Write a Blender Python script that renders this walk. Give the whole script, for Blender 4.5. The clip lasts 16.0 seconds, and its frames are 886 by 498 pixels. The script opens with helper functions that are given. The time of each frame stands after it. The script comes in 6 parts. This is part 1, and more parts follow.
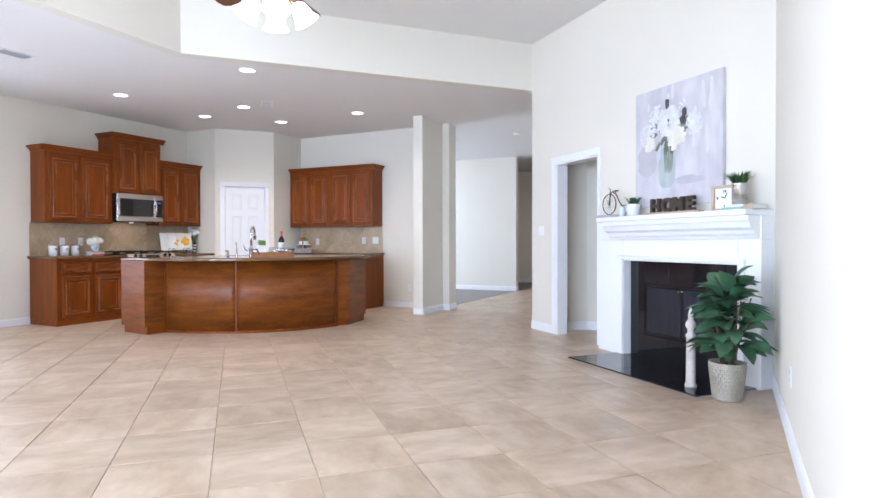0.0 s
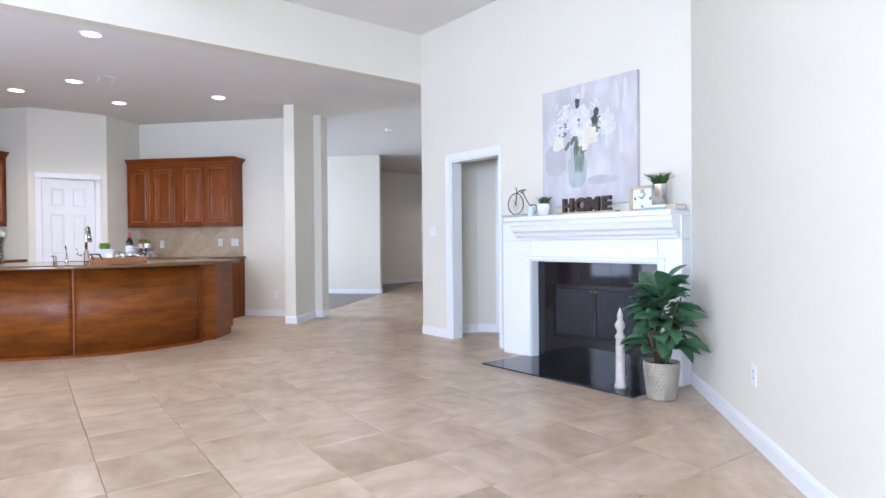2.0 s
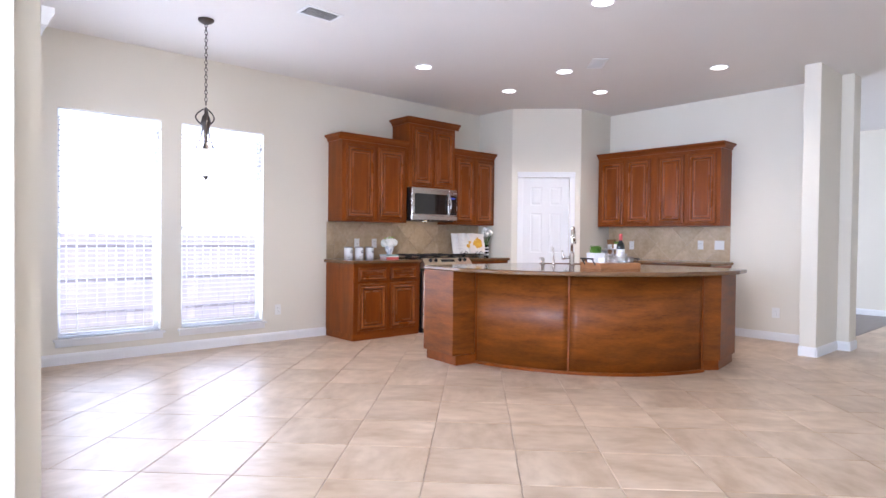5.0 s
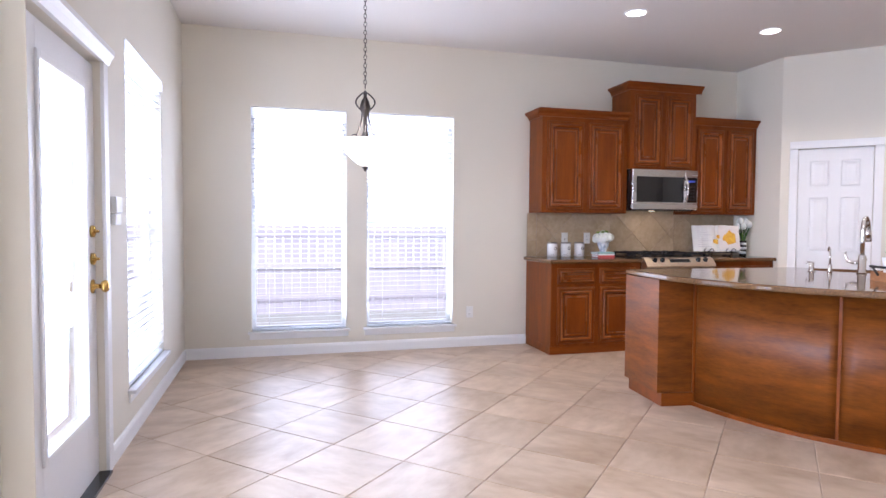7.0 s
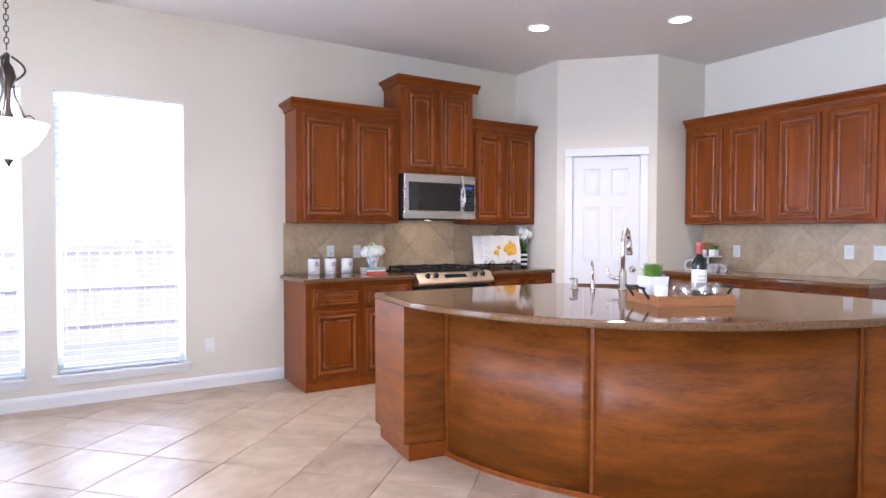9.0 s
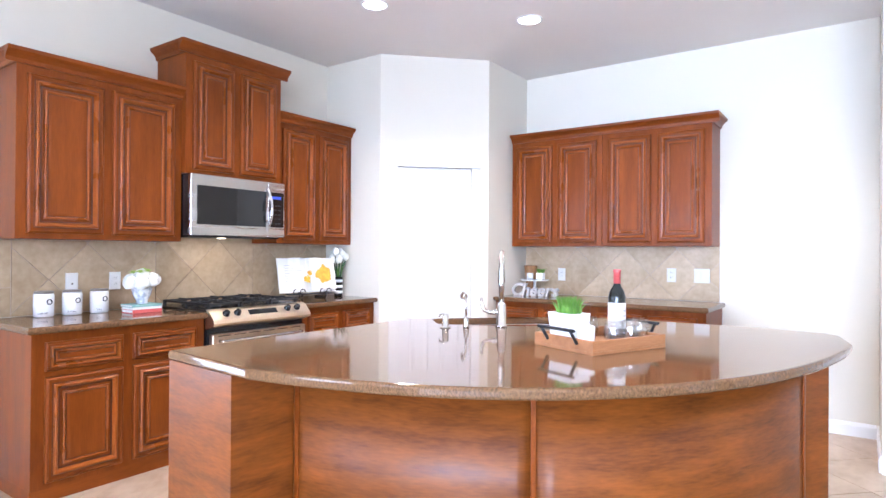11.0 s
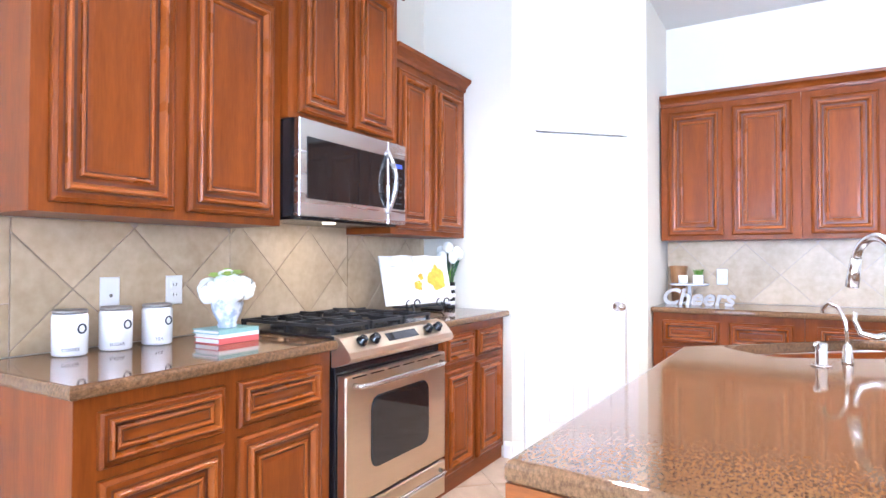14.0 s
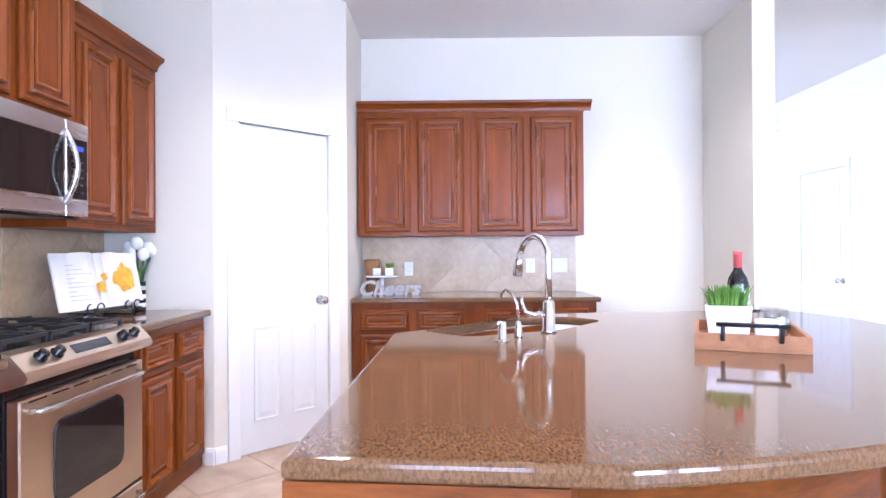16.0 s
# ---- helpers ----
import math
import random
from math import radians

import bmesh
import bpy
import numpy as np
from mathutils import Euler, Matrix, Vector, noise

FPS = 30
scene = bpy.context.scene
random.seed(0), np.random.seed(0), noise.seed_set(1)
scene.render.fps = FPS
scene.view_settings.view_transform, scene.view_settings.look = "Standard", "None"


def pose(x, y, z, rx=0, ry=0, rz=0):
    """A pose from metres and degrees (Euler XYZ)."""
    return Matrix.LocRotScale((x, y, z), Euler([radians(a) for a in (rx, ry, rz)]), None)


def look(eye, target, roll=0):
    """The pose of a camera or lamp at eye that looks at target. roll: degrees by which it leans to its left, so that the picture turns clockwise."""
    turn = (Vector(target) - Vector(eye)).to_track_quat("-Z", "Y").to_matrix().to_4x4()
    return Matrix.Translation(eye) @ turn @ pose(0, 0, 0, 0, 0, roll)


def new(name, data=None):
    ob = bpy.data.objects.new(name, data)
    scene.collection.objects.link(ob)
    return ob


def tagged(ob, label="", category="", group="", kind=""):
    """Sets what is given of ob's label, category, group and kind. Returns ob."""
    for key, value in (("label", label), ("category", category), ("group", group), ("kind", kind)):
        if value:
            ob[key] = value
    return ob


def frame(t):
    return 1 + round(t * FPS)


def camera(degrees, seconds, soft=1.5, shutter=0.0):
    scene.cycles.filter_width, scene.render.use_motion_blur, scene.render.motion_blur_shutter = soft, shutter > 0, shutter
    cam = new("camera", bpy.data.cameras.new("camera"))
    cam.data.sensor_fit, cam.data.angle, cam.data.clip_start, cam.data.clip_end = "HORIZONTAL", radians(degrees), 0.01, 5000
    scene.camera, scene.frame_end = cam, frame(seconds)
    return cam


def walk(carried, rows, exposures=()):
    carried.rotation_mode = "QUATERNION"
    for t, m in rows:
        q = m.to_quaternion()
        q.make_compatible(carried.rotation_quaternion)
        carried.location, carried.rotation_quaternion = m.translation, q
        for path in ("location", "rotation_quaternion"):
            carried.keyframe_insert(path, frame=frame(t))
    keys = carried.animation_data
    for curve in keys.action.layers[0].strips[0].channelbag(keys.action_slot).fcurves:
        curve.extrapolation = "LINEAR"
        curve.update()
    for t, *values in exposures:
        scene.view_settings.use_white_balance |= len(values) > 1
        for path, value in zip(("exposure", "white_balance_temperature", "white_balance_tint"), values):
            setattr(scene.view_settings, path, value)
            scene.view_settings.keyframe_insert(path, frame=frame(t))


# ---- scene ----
cam = camera(73.4, 16.0)
PATH = [
    (0, (-8.675, -8.409, 1.077), (-6.875, -7.537, 1.056), -0.1),
    (0.5, (-8.639, -8.341, 1.052), (-6.771, -7.626, 1.034), -0.3),
    (1, (-8.521, -8.153, 1.026), (-6.599, -7.601, 1.02), -0.2),
    (1.5, (-8.462, -7.917, 1.06), (-6.503, -7.514, 1.043), -0.4),
    (2, (-8.443, -7.607, 1.085), (-6.472, -7.269, 1.064), -0.5),
    (2.5, (-8.436, -7.346, 1.087), (-6.464, -7.013, 1.064), -0.6),
    (3, (-8.362, -7.04, 1.115), (-6.412, -6.595, 1.089), -0.3),
    (3.5, (-8.278, -6.834, 1.125), (-6.415, -6.108, 1.099), 0.1),
    (4, (-8.151, -6.613, 1.137), (-6.39, -5.665, 1.113), 0.6),
    (4.5, (-7.956, -6.4, 1.122), (-6.327, -5.241, 1.102), 0.8),
    (5, (-7.631, -6.219, 1.168), (-6.3, -4.726, 1.133), 0.6),
    (7.5, (-6.16, -5.597, 1.249), (-5.657, -3.663, 1.167), 0.4),
    (8, (-5.902, -5.449, 1.274), (-5.267, -3.554, 1.191), 0.4),
    (8.5, (-5.653, -5.26, 1.279), (-4.82, -3.444, 1.211), 0.3),
    (9, (-5.468, -5.14, 1.287), (-4.425, -3.435, 1.228), 0.1),
    (9.5, (-5.387, -4.941, 1.312), (-4.023, -3.48, 1.262), 0.4),
    (12, (-5.067, -3.351, 1.275), (-3.418, -2.219, 1.295), 0.3),
    (12.5, (-5.004, -3.031, 1.253), (-3.354, -1.901, 1.281), 0.2),
    (13, (-4.949, -2.656, 1.253), (-3.295, -1.533, 1.279), 0.2),
    (13.5, (-4.89, -2.387, 1.227), (-3.217, -1.291, 1.262), 0.2),
    (14, (-4.772, -2.16, 1.225), (-3.052, -1.14, 1.259), 0.1),
    (14.5, (-4.706, -2.043, 1.227), (-2.884, -1.219, 1.26), -0.3),
    (15, (-4.733, -1.948, 1.231), (-2.803, -1.424, 1.253), -0.6),
    (15.5, (-4.786, -1.96, 1.23), (-2.806, -1.676, 1.248), -0.6),
    (16, (-4.858, -2.031, 1.236), (-2.858, -2.01, 1.246), -0.4),
]
EXPOSURES = [(0, -0.35, 5460, 15), (1.5, -0.42, 5380, 15), (2.5, -0.36, 5400, 16), (3.5, -0.14, 5400, 17), (4.3, -0.14, 5420, 18), (5.2, -0.34, 5550, 20), (7.5, -0.43, 5580, 22), (9.5, -0.0, 5350, 19), (12, 0.82, 5040, 15), (13.5, 0.92, 5010, 15), (14.5, 0.92, 5010, 16), (16, 0.42, 5010, 22)]
walk(cam, [(t, look(eye, target, roll)) for t, eye, target, roll in PATH], EXPOSURES)

# ---- world, sun, lamps ----
world = bpy.data.worlds.new("world")
scene.world = world
world.use_nodes = True
wn = world.node_tree
sky = wn.nodes.new("ShaderNodeTexSky")
sky.sky_type, sky.sun_disc = "NISHITA", False
sky.sun_elevation, sky.sun_rotation = radians(48), radians(215)
wn.nodes["Background"].inputs["Strength"].default_value = 0.15
wn.links.new(sky.outputs[0], wn.nodes["Background"].inputs[0])
sun = new("sun", bpy.data.lights.new("sun", "SUN"))
sun.data.energy, sun.data.angle, sun.data.color = 5.0, radians(0.5), (1, 0.96, 0.9)
sun.matrix_world = look((0, 0, 10), (0 + math.sin(radians(35)) * 5, 0 + math.cos(radians(35)) * 5, 4.5))
KITCHEN_Z, LIVING_Z = 2.985, 3.56


def area(name, eye, target, w, h, watts, color):
    ob = new(name, bpy.data.lights.new(name, "AREA"))
    ob.data.shape, ob.data.size, ob.data.size_y = "RECTANGLE", w, h
    ob.data.energy, ob.data.color = watts, color
    ob.matrix_world = look(eye, target)
    return ob


DAY = (0.86, 0.93, 1.0)
area("daylight", (-6.215, 0.05, 1.3), (-6.215, -3, 1.2), 0.86, 1.95, 38, DAY)
area("daylight", (-5.175, 0.05, 1.3), (-5.175, -3, 1.2), 0.86, 1.95, 38, DAY)
area("daylight", (-7.30, -1.51, 1.3), (-4, -1.51, 1.2), 1.0, 1.95, 38, DAY)
area("daylight", (-7.34, -2.95, 1.1), (-4, -2.95, 1.0), 0.52, 1.5, 25, DAY)
for yy, power in ((-4.6, 195), (-6.1, 185), (-7.6, 115)):
    area("daylight", (-10.62, yy, 1.6), (-5, yy, 1.3), 1.1, 2.1, power, (0.80, 0.90, 1.0))
# Added lamp at an unseen dining room opening, to brighten the hall.
area("daylight", (2.0, -0.02, 1.6), (2.0, -4, 1.2), 1.6, 1.9, 205, DAY)
CANS = [(-3.59, -1.35), (-2.18, -1.29), (-2.385, -2.27), (-1.35, -2.035), (-1.352, -3.473), (-3.70, -3.61)]
for cx, cy in CANS + [(6.9, -5.1)]:
    ob = new("downlight", bpy.data.lights.new("downlight", "SPOT"))
    ob.data.energy, ob.data.color, ob.data.spot_size, ob.data.spot_blend, ob.data.shadow_soft_size = 68, (1, 0.84, 0.64), radians(125), 0.7, 0.07
    ob.location = (cx, cy, KITCHEN_Z - 0.03)
area("cooktop_light", (-2.60, -0.27, 1.383), (-2.60, -0.22, 0.9), 0.3, 0.05, 0.9, (1, 0.76, 0.46))

# ---- materials ----


def mat(name, c1, c2=None, rough=0.5, metal=0.0, scale=6.0, fine=60.0, bump=0.05, stretch=(1, 1, 1), coat=0.0, spread=0.0, detail=4.0, fac=1.0, emit=None, power=0.0, dist=0.002, spec=0.5):
    """Two colours mixed by noise at two scales, with fine relief; spread varies alike pieces."""
    m = bpy.data.materials.new(name)
    m.use_nodes = True
    nt, N, L = m.node_tree, m.node_tree.nodes, m.node_tree.links
    b = N["Principled BSDF"]
    c2 = c2 or tuple(v * 0.9 for v in c1)
    tc = N.new("ShaderNodeTexCoord")
    mp = N.new("ShaderNodeMapping")
    mp.inputs["Scale"].default_value = stretch
    L.new(tc.outputs["Object"], mp.inputs[0])
    vec = mp.outputs[0]
    oi = N.new("ShaderNodeObjectInfo")
    if spread:
        add = N.new("ShaderNodeVectorMath")
        add.operation = "MULTIPLY_ADD"
        L.new(oi.outputs["Random"], add.inputs[0])
        add.inputs[1].default_value = (31, 17, 23)
        L.new(mp.outputs[0], add.inputs[2])
        vec = add.outputs[0]
    n1, n2 = N.new("ShaderNodeTexNoise"), N.new("ShaderNodeTexNoise")
    n1.inputs["Scale"].default_value, n1.inputs["Detail"].default_value = scale, detail
    n2.inputs["Scale"].default_value, n2.inputs["Detail"].default_value = fine, 3
    L.new(vec, n1.inputs["Vector"])
    L.new(vec, n2.inputs["Vector"])
    mul = N.new("ShaderNodeMix")
    mul.inputs[0].default_value = 0.35
    L.new(n1.outputs[0], mul.inputs[2])
    L.new(n2.outputs[0], mul.inputs[3])
    ramp = N.new("ShaderNodeValToRGB")
    ramp.color_ramp.elements[0].position, ramp.color_ramp.elements[1].position = 0.5 - 0.17 * fac, 0.5 + 0.17 * fac
    ramp.color_ramp.elements[0].color, ramp.color_ramp.elements[1].color = (*c2, 1), (*c1, 1)
    L.new(mul.outputs[0], ramp.inputs[0])
    col = ramp.outputs[0]
    if spread:
        hsv = N.new("ShaderNodeHueSaturation")
        ma = N.new("ShaderNodeMath")
        ma.operation = "MULTIPLY_ADD"
        ma.inputs[1].default_value, ma.inputs[2].default_value = spread, 1 - spread / 2
        L.new(oi.outputs["Random"], ma.inputs[0])
        L.new(ma.outputs[0], hsv.inputs["Value"])
        L.new(col, hsv.inputs["Color"])
        col = hsv.outputs[0]
    L.new(col, b.inputs["Base Color"])
    rr = N.new("ShaderNodeMath")
    rr.operation = "MULTIPLY_ADD"
    rr.inputs[1].default_value, rr.inputs[2].default_value = rough * 0.35, rough * 0.82
    L.new(n1.outputs[0], rr.inputs[0])
    L.new(rr.outputs[0], b.inputs["Roughness"])
    b.inputs["Metallic"].default_value = metal
    b.inputs["Specular IOR Level"].default_value = spec
    b.inputs["Coat Weight"].default_value, b.inputs["Coat Roughness"].default_value = coat, 0.08
    if bump:
        bp = N.new("ShaderNodeBump")
        bp.inputs["Strength"].default_value, bp.inputs["Distance"].default_value = bump, dist
        L.new(n2.outputs[0], bp.inputs["Height"])
        L.new(bp.outputs[0], b.inputs["Normal"])
    if emit:
        b.inputs["Emission Color"].default_value, b.inputs["Emission Strength"].default_value = (*emit, 1), power
    return m


def glass_mat(name, color=(1, 1, 1), rough=0.0):
    m = bpy.data.materials.new(name)
    m.use_nodes = True
    b = m.node_tree.nodes["Principled BSDF"]
    b.inputs["Base Color"].default_value = (*color, 1)
    b.inputs["Transmission Weight"].default_value, b.inputs["Roughness"].default_value, b.inputs["IOR"].default_value = 1, rough, 1.45
    return m


PAINT = mat("wall_paint", (0.75, 0.71, 0.615), (0.725, 0.685, 0.595), 0.75, scale=1.2, fine=180, bump=0.10)
CEIL = mat("ceiling_paint", (0.77, 0.745, 0.715), (0.75, 0.725, 0.695), 0.85, scale=1.5, fine=140, bump=0.2)
TRIM = mat("white_trim", (0.83, 0.83, 0.83), (0.80, 0.80, 0.81), 0.35, scale=3, fine=90, bump=0.02)
DOORW = mat("door_white", (0.80, 0.80, 0.81), (0.78, 0.78, 0.79), 0.4, scale=4, fine=60, bump=0.03)
TILE = mat("floor_tile", (0.60, 0.475, 0.355), (0.37, 0.262, 0.168), 0.36, scale=2.1, fine=7, bump=0.04, stretch=(1, 1.8, 1), spread=0.12, detail=7, fac=0.9)
GROUT = mat("grout", (0.52, 0.43, 0.35), (0.43, 0.35, 0.28), 0.9, scale=8, fine=120, bump=0.2)
DARKWOOD = mat("dark_floor", (0.10, 0.075, 0.06), (0.07, 0.05, 0.04), 0.3, scale=2, fine=40, stretch=(1, 8, 1))
CHERRY = mat("cherry_wood", (0.248, 0.060, 0.0056), (0.122, 0.0265, 0.0030), 0.34, scale=2.2, fine=22, bump=0.05, stretch=(7, 7, 0.7), coat=0.06, spread=0.14, spec=0.18, fac=1.3)
CHERRY_H = mat("cherry_wood_cross", (0.248, 0.060, 0.0056), (0.122, 0.0265, 0.0030), 0.34, scale=2.2, fine=22, bump=0.05, stretch=(0.7, 7, 7), coat=0.06, spread=0.12, spec=0.18, fac=1.3)
FIGURED = mat("figured_cherry", (0.262, 0.074, 0.007), (0.088, 0.022, 0.0034), 0.42, scale=2.8, fine=18, bump=0.08, stretch=(1.2, 1.2, 7.0), coat=0.05, spread=0.1, detail=9, fac=1.2, spec=0.28)
# Lighter, more orange cherry for the applied beads.
BEAD = mat("light_cherry_bead", (0.310, 0.084, 0.010), (0.215, 0.052, 0.006), 0.28, scale=3, fine=25, bump=0.04, coat=0.06, spread=0.1, spec=0.32)
STAIN = mat("glaze_line", (0.112, 0.026, 0.007), (0.075, 0.018, 0.005), 0.4, scale=6, fine=60)
GRANITE = mat("granite", (0.225, 0.118, 0.050), (0.070, 0.038, 0.019), 0.07, scale=105, fine=320, bump=0.0, detail=12, fac=1.1, stretch=(0.8, 1.6, 1))
BACKTILE = mat("travertine_tile", (0.58, 0.455, 0.305), (0.39, 0.285, 0.165), 0.35, scale=3.5, fine=26, bump=0.08, spread=0.14, detail=7)
# Range steel; the golden reflection of floor and cabinets is in its colour.
OVENSTEEL = mat("stainless_with_warm_reflection", (0.66, 0.54, 0.40), (0.62, 0.50, 0.365), 0.30, 1.0, scale=2, fine=40, bump=0.0, stretch=(0.4, 4, 9))
BASIN = mat("satin_basin_steel", (0.78, 0.78, 0.79), (0.72, 0.72, 0.73), 0.42, 0.85, scale=4, fine=60, bump=0.01)
STEEL = mat("stainless", (0.62, 0.60, 0.57), (0.58, 0.56, 0.535), 0.27, 1.0, scale=2, fine=40, bump=0.0, stretch=(0.4, 4, 9))
CHROME = mat("brushed_nickel", (0.66, 0.63, 0.59), (0.58, 0.56, 0.53), 0.2, 1.0, scale=5, fine=60, bump=0.01)
BLACK = mat("black_enamel", (0.014, 0.014, 0.016), (0.009, 0.009, 0.010), 0.18, scale=5, fine=60, bump=0.02)
IRON = mat("cast_iron", (0.022, 0.022, 0.024), (0.012, 0.012, 0.013), 0.45, scale=9, fine=140, bump=0.2)
BLACKGLASS = mat("dark_glass", (0.016, 0.015, 0.015), (0.012, 0.011, 0.011), 0.04, scale=2, fine=10, bump=0)
BLACKTILE = mat("black_granite_tile", (0.016, 0.016, 0.018), (0.008, 0.008, 0.010), 0.05, scale=30, fine=150, bump=0, spread=0.3)
MESHSCREEN = mat("fire_screen", (0.022, 0.025, 0.033), (0.012, 0.013, 0.018), 0.35, 0.3, scale=3, fine=200, bump=0.25, stretch=(9, 9, 0.5))
BRASS = mat("brass", (0.66, 0.45, 0.14), (0.55, 0.36, 0.10), 0.18, 1.0, scale=6, fine=50, bump=0.02)
GLASS = glass_mat("clear_glass")
THIN = bpy.data.materials.new("thin_drinking_glass")
THIN.use_nodes = True
tn = THIN.node_tree
tr_, gl_, mg_ = tn.nodes.new("ShaderNodeBsdfTransparent"), tn.nodes.new("ShaderNodeBsdfGlossy"), tn.nodes.new("ShaderNodeMixShader")
tr_.inputs[0].default_value, gl_.inputs["Roughness"].default_value, mg_.inputs[0].default_value = (0.97, 0.98, 0.98, 1), 0.03, 0.14
tn.links.new(tr_.outputs[0], mg_.inputs[1])
tn.links.new(gl_.outputs[0], mg_.inputs[2])
tn.links.new(mg_.outputs[0], tn.nodes["Material Output"].inputs[0])
WHITE = mat("white_ceramic", (0.82, 0.82, 0.83), (0.79, 0.79, 0.80), 0.18, scale=4, fine=40, bump=0.01)
PLASTIC = mat("white_plastic", (0.80, 0.80, 0.78), (0.78, 0.78, 0.76), 0.4, scale=5, fine=60, bump=0.01)
BLINDW = mat("blind_white", (0.82, 0.83, 0.85), (0.79, 0.80, 0.82), 0.5, scale=5, fine=60, bump=0.02)
tl, mx = BLINDW.node_tree.nodes.new("ShaderNodeBsdfTranslucent"), BLINDW.node_tree.nodes.new("ShaderNodeMixShader")
tl.inputs[0].default_value, mx.inputs[0].default_value = (0.9, 0.92, 0.95, 1), 0.45
BLINDW.node_tree.links.new(BLINDW.node_tree.nodes["Principled BSDF"].outputs[0], mx.inputs[1])
BLINDW.node_tree.links.new(tl.outputs[0], mx.inputs[2])
BLINDW.node_tree.links.new(mx.outputs[0], BLINDW.node_tree.nodes["Material Output"].inputs[0])
CANGLOW = mat("can_glow", (0.9, 0.9, 0.9), None, 0.5, emit=(1, 0.93, 0.82), power=9, bump=0)

# ---- mesh helpers ----


def mesh_of(bm, name, material):
    me = bpy.data.meshes.new(name)
    bm.normal_update()
    bm.to_mesh(me)
    bm.free()
    for m in (material if isinstance(material, (list, tuple)) else [material]):
        me.materials.append(m)
    return me


def part(name, bm, material, parent, label=""):
    ob = new(name, mesh_of(bm, name, material))
    ob.parent = parent
    return tagged(ob, label)


def thing(name, label, category, loc=(0, 0, 0), rz=0.0, group=""):
    ob = new(name)
    ob.empty_display_size = 0.1
    ob.matrix_world = pose(*loc, 0, 0, rz)
    return tagged(ob, label, category, group)


def solo(name, bm, material, label, category, loc=(0, 0, 0), rz=0.0, group="", kind=""):
    ob = new(name, mesh_of(bm, name, material))
    ob.matrix_world = pose(*loc, 0, 0, rz)
    return tagged(ob, label, category, group, kind)


def box(x0, x1, y0, y1, z0, z1, bevel=0.0, bm=None):
    bm = bm or bmesh.new()
    vs = [bm.verts.new(p) for p in ((x0, y0, z0), (x1, y0, z0), (x1, y1, z0), (x0, y1, z0), (x0, y0, z1), (x1, y0, z1), (x1, y1, z1), (x0, y1, z1))]
    fs = [bm.faces.new([vs[i] for i in q]) for q in ((0, 3, 2, 1), (4, 5, 6, 7), (0, 1, 5, 4), (1, 2, 6, 5), (2, 3, 7, 6), (3, 0, 4, 7))]
    if bevel:
        edges = {e for f in fs for e in f.edges}
        bmesh.ops.bevel(bm, geom=list(edges), offset=bevel, segments=2, affect="EDGES", profile=0.6)
    return bm


def prism(pts, z0, z1, bm=None, bevel=0.0):
    """A flat polygon (anticlockwise) raised from z0 to z1."""
    bm = bm or bmesh.new()
    lo, hi = [bm.verts.new((x, y, z0)) for x, y in pts], [bm.verts.new((x, y, z1)) for x, y in pts]
    n = len(pts)
    bm.faces.new(lo[::-1])
    top = bm.faces.new(hi)
    for i in range(n):
        bm.faces.new((lo[i], lo[(i + 1) % n], hi[(i + 1) % n], hi[i]))
    if bevel:
        bmesh.ops.bevel(bm, geom=list(top.edges), offset=bevel, segments=4, affect="EDGES", profile=0.5)
    return bm


def lathe(profile, n=24, bm=None, cx=0.0, cy=0.0, cap=True):
    """Turns (radius, height) pairs about the upright axis."""
    bm = bm or bmesh.new()
    rings = [[bm.verts.new((cx + r * math.cos(2 * math.pi * i / n), cy + r * math.sin(2 * math.pi * i / n), z)) for i in range(n)] for r, z in profile]
    for a, b in zip(rings, rings[1:]):
        for i in range(n):
            bm.faces.new((a[i], a[(i + 1) % n], b[(i + 1) % n], b[i]))
    if cap:
        bm.faces.new(rings[0][::-1])
        bm.faces.new(rings[-1])
    for f in bm.faces:
        f.smooth = True
    return bm


def tube(pts, r, n=8, bm=None, taper=None):
    """A round bar along a line of points."""
    bm = bm or bmesh.new()
    pts = [Vector(p) for p in pts]
    rings, side = [], None
    for i, p in enumerate(pts):
        d = (pts[min(i + 1, len(pts) - 1)] - pts[max(i - 1, 0)]).normalized()
        side = (side - d * side.dot(d)) if side else d.orthogonal()
        side.normalize()
        up = d.cross(side)
        rad = r * (taper[i] if taper else 1)
        rings.append([bm.verts.new(p + rad * (side * math.cos(2 * math.pi * k / n) + up * math.sin(2 * math.pi * k / n))) for k in range(n)])
    for a, b in zip(rings, rings[1:]):
        for k in range(n):
            f = bm.faces.new((a[k], a[(k + 1) % n], b[(k + 1) % n], b[k]))
            f.smooth = True
    bm.faces.new(rings[0][::-1])
    bm.faces.new(rings[-1])
    return bm


def rings_front(w, h, steps, bm=None, x=0.0, z=0.0):
    """A panel facing -y: nested rectangles (inset, y) from the rim inwards."""
    bm = bm or bmesh.new()
    loops = [[bm.verts.new(p) for p in ((x + i, y, z + i), (x + w - i, y, z + i), (x + w - i, y, z + h - i), (x + i, y, z + h - i))] for i, y in steps]
    for a, b in zip(loops, loops[1:]):
        for k in range(4):
            bm.faces.new((a[k], a[(k + 1) % 4], b[(k + 1) % 4], b[k]))
    bm.faces.new(loops[-1])
    bm.faces.new(loops[0][::-1])
    return bm


